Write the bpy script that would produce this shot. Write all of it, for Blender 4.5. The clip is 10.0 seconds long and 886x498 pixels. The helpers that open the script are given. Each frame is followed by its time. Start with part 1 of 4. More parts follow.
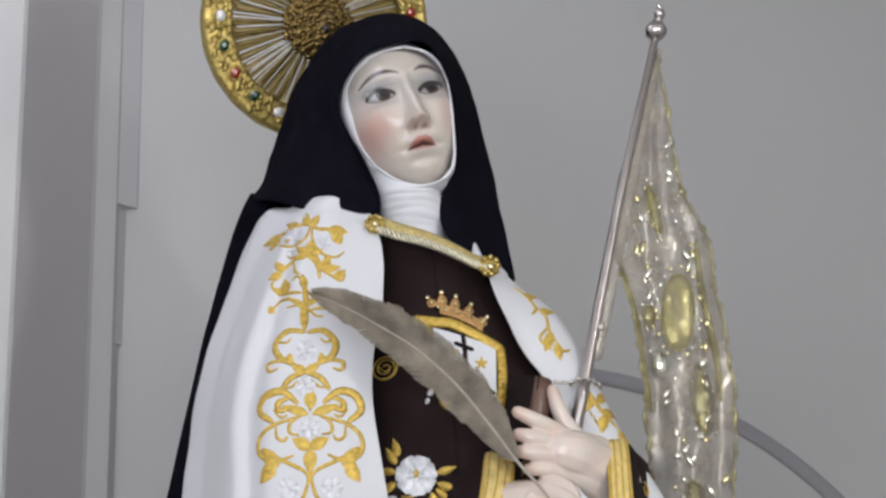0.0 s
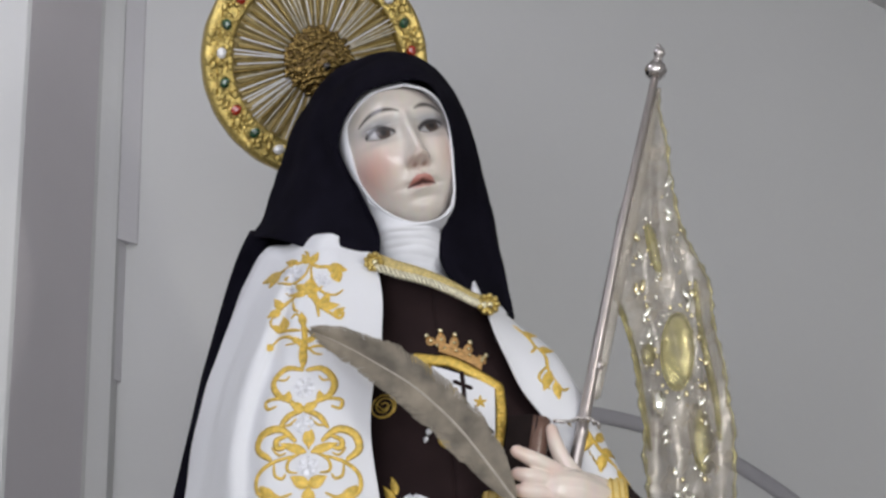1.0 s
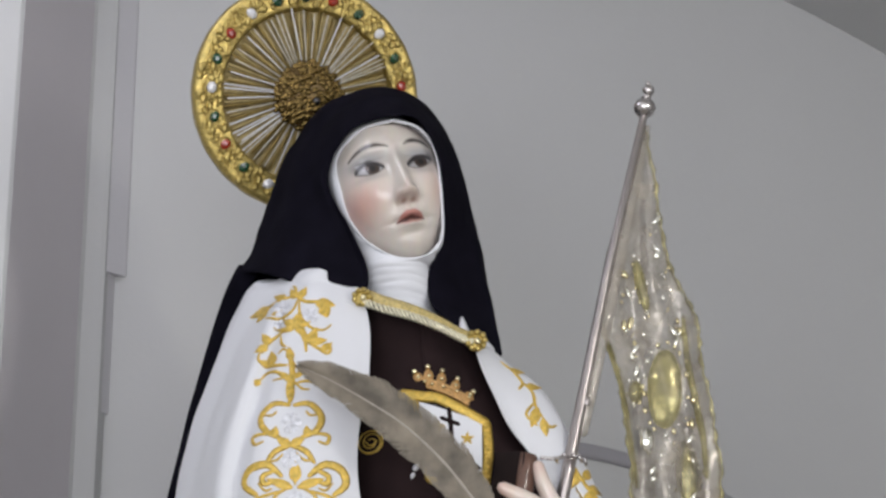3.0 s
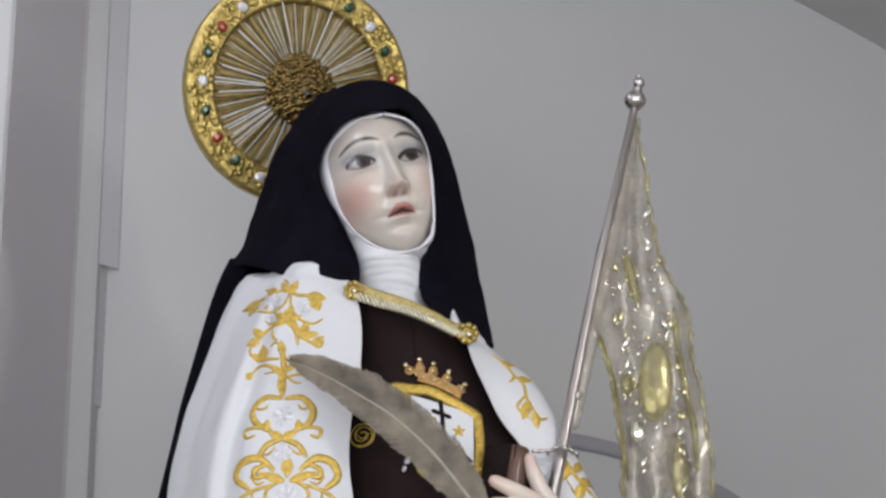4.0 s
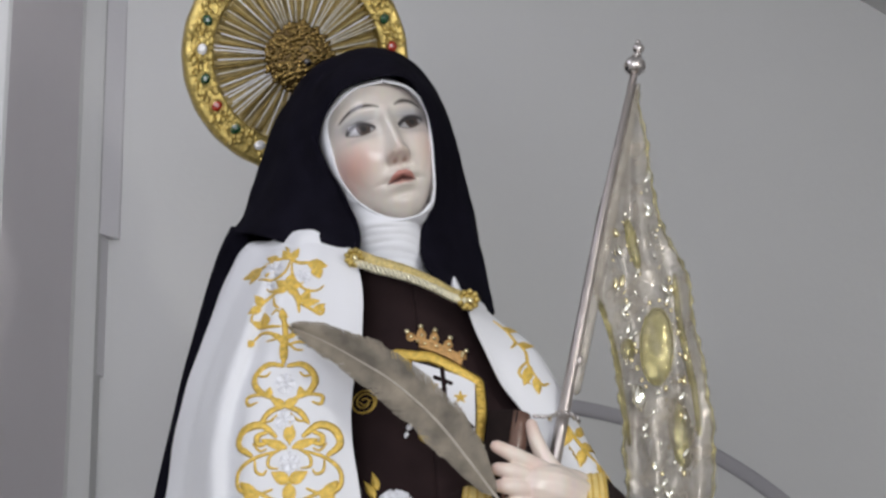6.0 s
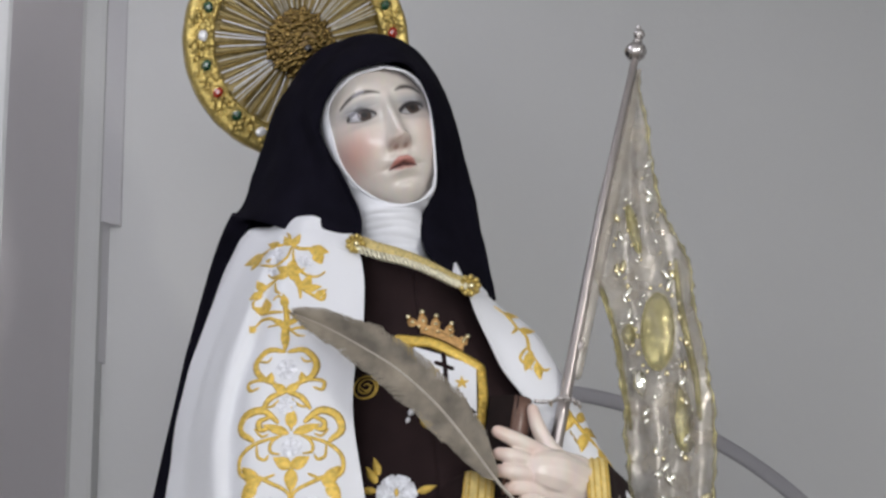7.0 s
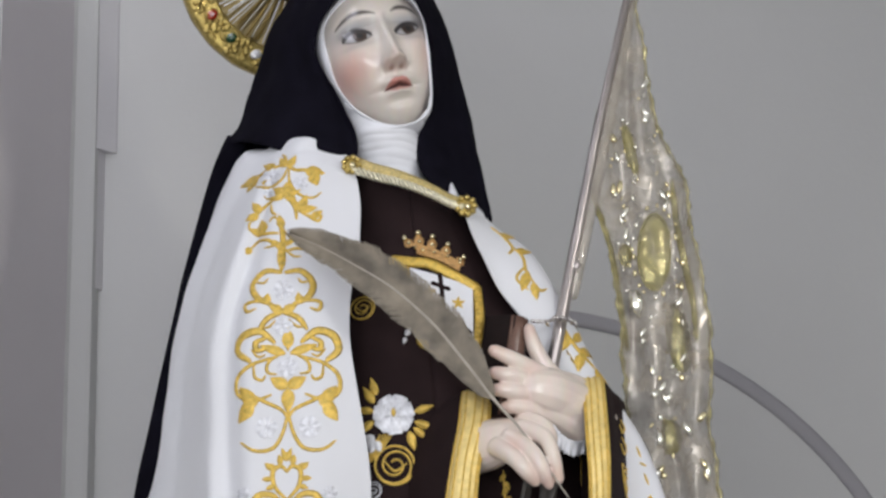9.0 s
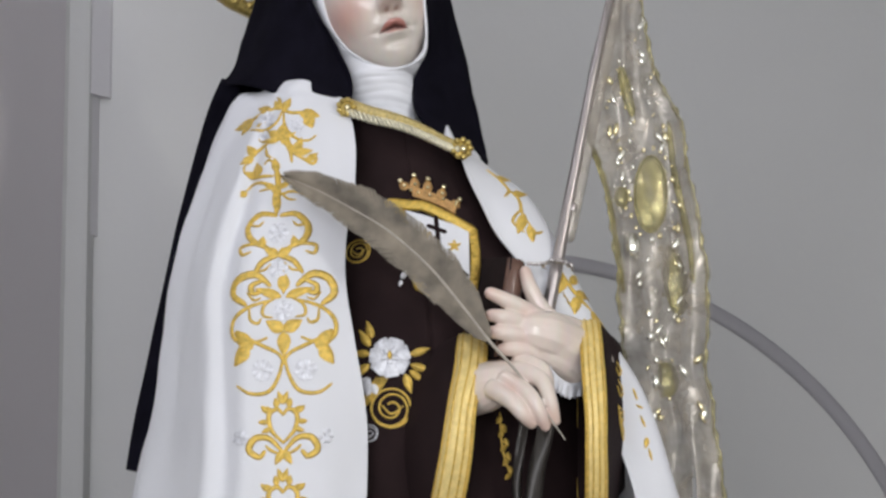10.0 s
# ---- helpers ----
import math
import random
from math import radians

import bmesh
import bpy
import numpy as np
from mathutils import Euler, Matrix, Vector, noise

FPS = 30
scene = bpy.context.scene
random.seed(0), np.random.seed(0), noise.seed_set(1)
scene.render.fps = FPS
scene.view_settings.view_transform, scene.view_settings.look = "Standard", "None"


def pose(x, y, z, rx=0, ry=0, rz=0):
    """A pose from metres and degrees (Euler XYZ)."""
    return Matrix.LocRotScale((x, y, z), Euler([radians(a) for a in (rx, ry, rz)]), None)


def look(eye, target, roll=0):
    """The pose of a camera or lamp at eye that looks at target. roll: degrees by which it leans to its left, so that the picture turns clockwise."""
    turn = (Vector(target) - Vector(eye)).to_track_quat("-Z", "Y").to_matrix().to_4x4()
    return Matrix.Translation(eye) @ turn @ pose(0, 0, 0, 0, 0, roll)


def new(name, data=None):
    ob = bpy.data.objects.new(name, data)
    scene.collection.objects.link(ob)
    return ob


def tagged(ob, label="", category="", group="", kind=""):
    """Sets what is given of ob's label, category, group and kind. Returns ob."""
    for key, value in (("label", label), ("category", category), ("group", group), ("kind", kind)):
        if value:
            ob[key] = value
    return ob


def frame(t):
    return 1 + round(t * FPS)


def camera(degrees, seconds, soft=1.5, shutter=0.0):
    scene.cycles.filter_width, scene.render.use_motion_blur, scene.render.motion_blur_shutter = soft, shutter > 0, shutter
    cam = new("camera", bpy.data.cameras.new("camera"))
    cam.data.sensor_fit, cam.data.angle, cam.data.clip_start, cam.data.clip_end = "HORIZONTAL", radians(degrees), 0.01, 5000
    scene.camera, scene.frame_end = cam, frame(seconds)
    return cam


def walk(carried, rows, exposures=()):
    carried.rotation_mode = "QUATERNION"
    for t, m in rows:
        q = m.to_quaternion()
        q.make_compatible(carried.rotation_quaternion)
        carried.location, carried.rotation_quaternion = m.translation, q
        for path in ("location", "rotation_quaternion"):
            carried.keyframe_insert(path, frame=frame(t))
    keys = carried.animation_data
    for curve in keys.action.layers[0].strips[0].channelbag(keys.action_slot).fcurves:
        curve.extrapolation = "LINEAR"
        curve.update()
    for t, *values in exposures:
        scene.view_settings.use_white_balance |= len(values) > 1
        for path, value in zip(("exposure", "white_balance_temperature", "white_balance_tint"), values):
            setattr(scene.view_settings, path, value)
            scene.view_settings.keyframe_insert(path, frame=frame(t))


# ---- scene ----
cam = camera(27.0, 10.0, soft=2.7)
PATH = [
    (0, -0, 0, 1.5, 107, 1.216, -0),
    (0.5, 0.0009, 0.0017, 1.5015, 107.493, 1.108, -0.021),
    (1, 0.0021, -0.0012, 1.5043, 108.084, 0.989, -0.048),
    (1.5, -0.0018, 0.0025, 1.5079, 108.646, 0.862, -0.196),
    (2, -0.001, 0.0006, 1.5051, 109.085, 0.786, -0.245),
    (3.5, 0.0075, -0.0076, 1.5123, 109.026, 0.762, -0.567),
    (4, 0.01, -0.0106, 1.5141, 108.705, 0.909, -0.563),
    (4.5, 0.0154, -0.0058, 1.5135, 108.456, 1.024, -0.416),
    (5, 0.0105, -0.0088, 1.5125, 108.169, 1.108, -0.485),
    (5.5, 0.0097, -0.0111, 1.5116, 107.927, 1.193, -0.471),
    (7, 0.0098, -0.0136, 1.5037, 107.429, 1.338, -0.365),
    (7.5, 0.0109, -0.0114, 1.5024, 107.157, 1.374, -0.323),
    (8, 0.0089, -0.0039, 1.4967, 106.885, 1.302, -0.351),
    (8.5, 0.0037, -0.005, 1.4868, 106.371, 1.563, -0.447),
    (9, 0.0109, -0.0035, 1.4835, 105.462, 1.562, -0.385),
    (9.5, 0.0112, 0.002, 1.4825, 104.53, 1.747, -0.433),
    (10, 0.0114, 0.0072, 1.4768, 103.89, 1.738, -0.457),
]

walk(cam, [(t, pose(x, y, z, rx, ry, rz)) for t, x, y, z, rx, ry, rz in PATH])

# ---- light ----
from mathutils.bvhtree import BVHTree

world = bpy.data.worlds.new("world")
scene.world = world
world.use_nodes = True
world.node_tree.nodes["Background"].inputs[0].default_value = (0.75, 0.8, 1.0, 1)
world.node_tree.nodes["Background"].inputs[1].default_value = 0.3


def area_lamp(name, eye, target, size, watts, colour):
    lamp = bpy.data.lights.new(name, "AREA")
    lamp.shape, lamp.size, lamp.energy, lamp.color = "DISK", size, watts, colour
    ob = new(name, lamp)
    ob.matrix_world = look(eye, target)
    return ob


def spot_lamp(name, eye, target, size, watts, colour, cone):
    lamp = bpy.data.lights.new(name, "SPOT")
    lamp.shadow_soft_size, lamp.energy, lamp.color = size, watts, colour
    lamp.spot_size, lamp.spot_blend = radians(cone), 0.6
    ob = new(name, lamp)
    ob.matrix_world = look(eye, target)
    return ob


# broad frontal key light, added; soft as from large windows, none seen
broad_light = area_lamp("unseen_room_light", (-0.5, -2.7, 1.95), (-0.6, 3.0, 2.2), 4.0, 106, (0.94, 0.95, 0.99))
broad_light.data.shape, broad_light.data.size_y = "RECTANGLE", 1.7
# weak bluish fill added from the left, no source seen
area_lamp("unseen_room_light", (-2.6, -1.6, 2.3), (-1.3, 3.3, 2.5), 2.2, 7, (0.83, 0.84, 1.0))
spot_lamp("ceiling_spotlight", (1.2, 0.9, 2.68), (0.05, 2.5, 2.2), 0.035, 22, (1.0, 0.985, 0.94), 46)
spot_lamp("ceiling_spotlight", (1.55, 0.6, 2.42), (0.05, 2.5, 2.2), 0.035, 16, (1.0, 0.985, 0.94), 46)
# unseen overhead lamp, added to brighten the left part of the wall
area_lamp("added_wall_wash", (-0.75, 2.15, 3.35), (-0.70, 3.6, 2.4), 0.7, 4.2, (0.87, 0.87, 1.0))

# ---- materials ----


def nodes_of(name):
    m = bpy.data.materials.new(name)
    m.use_nodes = True
    return m, m.node_tree.nodes, m.node_tree.links, m.node_tree.nodes["Principled BSDF"]


def material(name, colour, rough=0.6, metal=0.0, vary=0.12, scale=40.0, bump=0.15, fine=600.0, depth=0.0006, coat=0.0, sheen=0.0, spec=0.5):
    """A surface with blotches at one scale and fine relief at another."""
    m, n, k, p = nodes_of(name)
    p.inputs["Roughness"].default_value = rough
    p.inputs["Metallic"].default_value = metal
    p.inputs["Coat Weight"].default_value = coat
    p.inputs["Coat Roughness"].default_value = 0.08
    p.inputs["Sheen Weight"].default_value = sheen
    p.inputs["Specular IOR Level"].default_value = spec
    co = n.new("ShaderNodeTexCoord")
    big = n.new("ShaderNodeTexNoise")
    big.inputs["Scale"].default_value = scale
    big.inputs["Detail"].default_value = 5
    small = n.new("ShaderNodeTexNoise")
    small.inputs["Scale"].default_value = fine
    small.inputs["Detail"].default_value = 3
    k.new(co.outputs["Object"], big.inputs["Vector"])
    k.new(co.outputs["Object"], small.inputs["Vector"])
    ramp = n.new("ShaderNodeValToRGB")
    lo = [max(0.0, c * (1 - vary)) for c in colour]
    hi = [min(1.0, c * (1 + vary)) for c in colour]
    ramp.color_ramp.elements[0].position, ramp.color_ramp.elements[1].position = 0.3, 0.7
    ramp.color_ramp.elements[0].color, ramp.color_ramp.elements[1].color = (*lo, 1), (*hi, 1)
    k.new(big.outputs["Fac"], ramp.inputs["Fac"])
    k.new(ramp.outputs["Color"], p.inputs["Base Color"])
    rr = n.new("ShaderNodeMapRange")
    rr.inputs["To Min"].default_value, rr.inputs["To Max"].default_value = max(0.02, rough * 0.8), min(1, rough * 1.2)
    k.new(small.outputs["Fac"], rr.inputs["Value"])
    k.new(rr.outputs["Result"], p.inputs["Roughness"])
    b = n.new("ShaderNodeBump")
    b.inputs["Strength"].default_value, b.inputs["Distance"].default_value = bump, depth
    k.new(small.outputs["Fac"], b.inputs["Height"])
    k.new(b.outputs["Normal"], p.inputs["Normal"])
    return m


def plaster_material(name, colour):
    m = material(name, colour, 0.8, vary=0.02, scale=1.6, bump=0.25, fine=60, depth=0.002)
    return m


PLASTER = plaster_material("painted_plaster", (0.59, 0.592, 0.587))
# the wall plaster again, lightened to make up for oblique light on the flank
PLASTER_LIT_SIDE = plaster_material("lightened_flank_plaster", (0.70, 0.665, 0.695))
PLASTER_ARCH = plaster_material("grey_arch_paint", (0.36, 0.352, 0.372))
# shading of the sloped fillet, put into its plaster colour
PLASTER_FILLET_SHADING = plaster_material("fillet_shading_plaster", (0.62, 0.61, 0.63))
PLASTER_VAULT = plaster_material("white_vault_paint", (0.8, 0.8, 0.79))
STONE = material("floor_stone", (0.4, 0.37, 0.33), 0.5, scale=3, fine=90)
WOOD = material("pedestal_wood", (0.2, 0.11, 0.06), 0.4, scale=8, fine=120)
BLACK = material("black_wool", (0.0064, 0.0058, 0.0105), 0.95, vary=0.25, scale=25, bump=0.35, fine=900, depth=0.0006, spec=0.04)
WHITE = material("white_satin_cloth", (0.755, 0.765, 0.81), 0.5, vary=0.02, scale=9, bump=0.08, fine=1400, depth=0.0003, sheen=0.1)
LINEN = material("white_linen", (0.8, 0.81, 0.86), 0.75, vary=0.03, scale=30, bump=0.2, fine=1500, depth=0.0003)
BROWN = material("dark_brown_wool", (0.0200, 0.0112, 0.0120), 0.9, vary=0.15, scale=20, bump=0.25, fine=1100, depth=0.0004, spec=0.15)
THREAD = material("gold_thread", (0.70, 0.48, 0.10), 0.42, metal=0.35, vary=0.25, scale=160, bump=0.5, fine=1500, depth=0.0006)
SILVER_THREAD = material("silver_white_thread", (0.72, 0.73, 0.78), 0.4, metal=0.25, vary=0.2, scale=200, bump=0.5, fine=1500, depth=0.0005)
GOLD = material("polished_gold", (0.52, 0.40, 0.135), 0.36, metal=0.85, vary=0.3, scale=150, bump=0.5, fine=420, depth=0.0012)
PALE_GOLD = material("pale_gold", (0.84, 0.75, 0.48), 0.15, metal=1.0, vary=0.2, scale=100, bump=0.4, fine=420, depth=0.001)
SILVER = material("polished_silver", (0.60, 0.57, 0.56), 0.27, metal=1.0, vary=0.08, scale=60, bump=0.03, fine=260, depth=0.0006)
LEATHER = material("brown_leather", (0.011, 0.006, 0.0055), 0.6, vary=0.3, scale=40, bump=0.3, fine=500, depth=0.0005, spec=0.15)
PAPER = material("page_edges", (0.16, 0.08, 0.06), 0.7, vary=0.15, scale=50, fine=900)
BAND = material("yellow_gold_braid", (0.84, 0.66, 0.27), 0.45, metal=0.25, vary=0.12, scale=90, bump=0.4, fine=1400, depth=0.0005)


SILVER_WHITE = material("white_paste", (0.7, 0.7, 0.72), 0.15, vary=0.05, scale=300, coat=1.0)
RED_STONE = material("red_glass_stone", (0.30, 0.022, 0.008), 0.1, vary=0.3, scale=300, coat=1.0)
GREEN_STONE = material("green_glass_stone", (0.008, 0.055, 0.022), 0.1, vary=0.3, scale=300, coat=1.0)
DARK_STONE = material("dark_glass_stone", (0.01, 0.008, 0.008), 0.1, vary=0.3, scale=300, coat=1.0)
FEATHER = material("grey_brown_feather", (0.215, 0.185, 0.145), 0.6, vary=0.45, scale=28, bump=0.3, fine=700, depth=0.0006)
QUILL = material("quill_shaft", (0.42, 0.38, 0.33), 0.35, vary=0.15, scale=60)
DULL_GOLD = material("dull_brown_gold", (0.29, 0.205, 0.065), 0.38, metal=0.7, vary=0.3, scale=60, bump=0.4, fine=300, depth=0.001)
CLASP_BRAID = material("pale_gold_braid", (0.60, 0.48, 0.20), 0.45, metal=0.35, vary=0.3, scale=220, bump=0.6, fine=900, depth=0.001)
PALE_CORD = material("pale_silver_gilt_cord", (0.78, 0.74, 0.58), 0.35, metal=0.6, vary=0.25, scale=200, bump=0.5, fine=900, depth=0.0008)
TAN = material("tan_gilt_rod", (0.36, 0.28, 0.12), 0.4, metal=0.3, vary=0.35, scale=70, bump=0.3, fine=300, depth=0.0008)
BRONZE = material("brown_gilt", (0.13, 0.085, 0.03), 0.4, metal=0.6, vary=0.35, scale=80, bump=0.5, fine=300, depth=0.001)
PALE_ROD = material("pale_tan_rod", (0.52, 0.48, 0.40), 0.3, metal=0.2, vary=0.3, scale=90, bump=0.2, fine=300, depth=0.0006)
COPPER_THREAD = material("copper_gold_thread", (0.56, 0.33, 0.13), 0.4, metal=0.4, vary=0.35, scale=260, bump=0.6, fine=1200, depth=0.0008)
PASTE = material("clear_paste_bead", (0.92, 0.90, 0.82), 0.08, metal=0.9, vary=0.1, scale=200, bump=0.3, fine=300, depth=0.0008)
SCROLL_GOLD = material("dark_scroll_gold", (0.20, 0.135, 0.043), 0.25, metal=0.8, vary=0.35, scale=120)
STAFF_METAL = material("worn_silver_staff", (0.46, 0.42, 0.41), 0.36, metal=0.9, vary=0.12, scale=25, bump=0.02, fine=200, depth=0.0003)
RIBBON = material("dark_grey_satin", (0.045, 0.04, 0.036), 0.35, vary=0.3, scale=30)


def film_material(name, colour, alpha, rough, metal):
    """A thin see-through film, thicker here and thinner there."""
    m = material(name, colour, rough, metal=metal, vary=0.25, scale=26, bump=0.7, fine=45, depth=0.004)
    n, k = m.node_tree.nodes, m.node_tree.links
    co, thick, r = n.new("ShaderNodeTexCoord"), n.new("ShaderNodeTexNoise"), n.new("ShaderNodeMapRange")
    thick.inputs["Scale"].default_value = 38
    thick.inputs["Detail"].default_value = 4
    k.new(co.outputs["Object"], thick.inputs["Vector"])
    r.inputs["From Min"].default_value, r.inputs["From Max"].default_value = 0.3, 0.7
    r.inputs["To Min"].default_value, r.inputs["To Max"].default_value = alpha * 0.6, min(1, alpha * 1.35)
    k.new(thick.outputs["Fac"], r.inputs["Value"])
    k.new(r.outputs["Result"], n["Principled BSDF"].inputs["Alpha"])
    return m


FILM = film_material("clear_gilded_film", (0.54, 0.49, 0.42), 0.46, 0.16, 0.25)
GOLD_FILM = film_material("gold_tinted_film", (0.44, 0.39, 0.17), 0.5, 0.15, 0.4)

# ---- mesh tools ----
def spline(points, n):
    """n points on a smooth curve through the given ones."""
    p = [Vector(q) for q in points]
    out = []
    for i in range(n):
        f = i * (len(p) - 1) / (n - 1)
        k = min(int(f), len(p) - 2)
        t = f - k
        a, b, c, d = p[max(k - 1, 0)], p[k], p[k + 1], p[min(k + 2, len(p) - 1)]
        out.append(0.5 * (2 * b + (c - a) * t + (2 * a - 5 * b + 4 * c - d) * t * t + (3 * b - a - 3 * c + d) * t * t * t))
    return out


def loft(rings, nu, nv):
    """A grid of nv rows of nu points, smooth through rows of control points."""
    rows = [spline(r, nu) for r in rings]
    cols = [spline([r[j] for r in rows], nv) for j in range(nu)]
    return [[cols[j][i] for j in range(nu)] for i in range(nv)]


def add_grid(bm, grid, closed=False, mat=0):
    v = [[bm.verts.new(p) for p in row] for row in grid]
    n = len(grid[0])
    for i in range(len(grid) - 1):
        for j in range(n if closed else n - 1):
            f = bm.faces.new((v[i][j], v[i][(j + 1) % n], v[i + 1][(j + 1) % n], v[i + 1][j]))
            f.smooth, f.material_index = True, mat
    return v


def add_tube(bm, path, radii, seg=8, flat=1.0, up=None, mat=0, round_ends=True):
    """A tube along path; radii one number or one a point; flat squashes it along up."""
    path = [Vector(p) for p in path]
    if not hasattr(radii, "__len__"):
        radii = [radii] * len(path)
    if round_ends:
        d0, d1 = (path[0] - path[1]).normalized(), (path[-1] - path[-2]).normalized()
        path = [path[0] + d0 * radii[0] * 0.7] + path + [path[-1] + d1 * radii[-1] * 0.7]
        radii = [radii[0] * 0.5] + list(radii) + [radii[-1] * 0.5]
    rows = []
    ref = Vector(up) if up is not None else None
    side = None
    for i, p in enumerate(path):
        d = (path[min(i + 1, len(path) - 1)] - path[max(i - 1, 0)]).normalized()
        if ref is None:
            r = side if side is not None else (Vector((0, 0, 1)) if abs(d.z) < 0.9 else Vector((1, 0, 0)))
            n = (r - d * r.dot(d)).normalized()
            side = n
        else:
            n = (ref - d * ref.dot(d)).normalized()
        b = d.cross(n)
        rows.append([p + (n * math.sin(a) * flat + b * math.cos(a)) * radii[i] for a in (2 * math.pi * s / seg for s in range(seg))])
    v = add_grid(bm, rows, True, mat)
    for ring, flip in ((v[0], True), (v[-1], False)):
        f = bm.faces.new(list(reversed(ring)) if flip else ring)
        f.smooth, f.material_index = True, mat


def add_ball(bm, centre, radius, seg=12, rings=8, scale=(1, 1, 1), turn=None, mat=0):
    turn = turn or Matrix.Identity(3)
    rows = []
    for i in range(rings + 1):
        a = math.pi * (0.02 + 0.96 * i / rings)
        rows.append([Vector(centre) + turn @ Vector((radius * scale[0] * math.sin(a) * math.cos(b), radius * scale[1] * math.sin(a) * math.sin(b),
                                                     radius * scale[2] * math.cos(a))) for b in (2 * math.pi * s / seg for s in range(seg))])
    v = add_grid(bm, rows, True, mat)
    bm.faces.new(v[0]).material_index = mat
    bm.faces.new(list(reversed(v[-1]))).material_index = mat


def add_box(bm, lo, hi, bevel=0.0):
    made = bmesh.ops.create_cube(bm, size=1)["verts"]
    for q in made:
        q.co = Vector([(lo[i] + hi[i]) / 2 + q.co[i] * (hi[i] - lo[i]) for i in range(3)])
    if bevel:
        edges = list({e for q in made for e in q.link_edges})
        bmesh.ops.bevel(bm, geom=edges, offset=bevel, segments=2, affect="EDGES", profile=0.5)


def mesh_of(name, bm, mats):
    bmesh.ops.recalc_face_normals(bm, faces=bm.faces)
    me = bpy.data.meshes.new(name)
    bm.to_mesh(me)
    bm.free()
    for m in mats if isinstance(mats, (list, tuple)) else (mats,):
        me.materials.append(m)
    return me


def part(name, bm, mats, parent=None, label="", thick=0.0):
    """Links a bmesh as one mesh object, under a thing or a part."""
    ob = new(name, mesh_of(name, bm, mats))
    if parent is not None:
        ob.parent = parent
    if label:
        ob["label"] = label
    if thick:
        s = ob.modifiers.new("thickness", "SOLIDIFY")
        s.thickness, s.offset = thick, 0
    return ob


def thing(name, label, category, group=""):
    return tagged(new(name), label, category, group)


def ripple(grid, size, amount, stretch=(1, 1, 1)):
    """Uneven cloth: moves each point of a grid a little, by smooth noise."""
    s = Vector(stretch)
    for row in grid:
        for p in row:
            q = Vector((p.x * s.x, p.y * s.y, p.z * s.z)) / size
            p += Vector((noise.noise(q), noise.noise(q + Vector((7, 3, 1))), noise.noise(q + Vector((2, 9, 5))))) * amount
    return grid


def tree_of(grid):
    bm = bmesh.new()
    add_grid(bm, grid)
    bm.normal_update()
    t = BVHTree.FromBMesh(bm)
    bm.free()
    return t


def on_surface(tree, x, z, lift=0.0):
    """The place in front of (x, z) on a cloth, and the cloth's normal towards the front."""
    hit, n, _, _ = tree.ray_cast(Vector((x, 1.0, z)), Vector((0, 1, 0)))
    if hit is None:
        hit, n, _, _ = tree.find_nearest(Vector((x, 2.3, z)))
    if n.y > 0:
        n = -n
    return hit + n * (lift + 0.0016), n


def stitch(bm, tree, points, width, smooth=True, taper=True, height=0.0016, n=None):
    """A raised line of thread laid on a cloth; points are (x, z)."""
    pts = [Vector((p[0], p[1], 0)) for p in points]
    count = n or max(6, 3 * len(pts))
    if smooth and len(pts) > 2:
        pts = spline(pts, count)
    elif len(pts) == 2:
        pts = [pts[0].lerp(pts[1], i / 4) for i in range(5)]
    path, up = [], Vector((0, 0, 0))
    for p in pts:
        q, nn = on_surface(tree, p.x, p.y, 0.0003)
        path.append(q)
        up += nn
    m = len(path) - 1
    radii = [width / 2 * (max(0.3, math.sin(math.pi * (0.12 + 0.76 * i / m)) ** 0.7) if taper else 1) for i in range(m + 1)]
    add_tube(bm, path, radii, 6, flat=min(1.0, height / (width / 2)), up=up.normalized())


def leaf(bm, tree, x, z, angle, length, width, height=0.0016, end=0.98):
    """A stitched leaf or petal whose base lies at (x, z)."""
    a = radians(angle)
    d, s = Vector((math.cos(a), math.sin(a))), Vector((-math.sin(a), math.cos(a)))
    rows = []
    for i in range(7):
        t = i / 6
        w = width / 2 * math.sin(math.pi * min(1, 0.06 + (end - 0.06) * t ** 0.8)) + 0.0002
        row = []
        for j in range(5):
            c = (j - 2) / 2
            p = Vector((x, z)) + d * length * t + s * w * c
            q, n = on_surface(tree, p.x, p.y, 0.0003 + height * (1 - c * c * 0.9))
            row.append(q)
        rows.append(row)
    add_grid(bm, rows)


def spiral(x, z, r0, r1, a0, turns, n=14):
    """Points (x, z) of a scroll that winds from radius r0 to r1 round (x, z)."""
    out = []
    for i in range(n):
        t = i / (n - 1)
        r, a = r0 + (r1 - r0) * t, radians(a0 + 360 * turns * t)
        out.append((x + r * math.cos(a), z + r * math.sin(a)))
    return out

# ---- the place ----
WALL_Y = 3.6
VAULT = (-0.79, 0.54, 3.2)


def structure(name, bm, mat, label, category):
    return tagged(part(name, bm, mat), label, category, kind="structure")


def vault_z(x):
    return VAULT[1] + math.sqrt(max(0.0, VAULT[2] ** 2 - (x - VAULT[0]) ** 2))


bm = bmesh.new()
add_box(bm, (-3.95, WALL_Y, 0), (2.38, WALL_Y + 0.3, 3.9))
structure("wall_north", bm, PLASTER, "plain off-white plastered church wall behind the statue", "wall")
bm = bmesh.new()
add_box(bm, (-4.3, -3.3, 0), (-3.95, WALL_Y + 0.3, 3.9))
structure("wall_west", bm, PLASTER, "plain off-white plastered side wall", "wall")
bm = bmesh.new()
add_box(bm, (2.38, -3.3, 0), (2.65, WALL_Y + 0.3, 3.9))
structure("wall_east", bm, PLASTER, "plain off-white plastered side wall", "wall")
bm = bmesh.new()
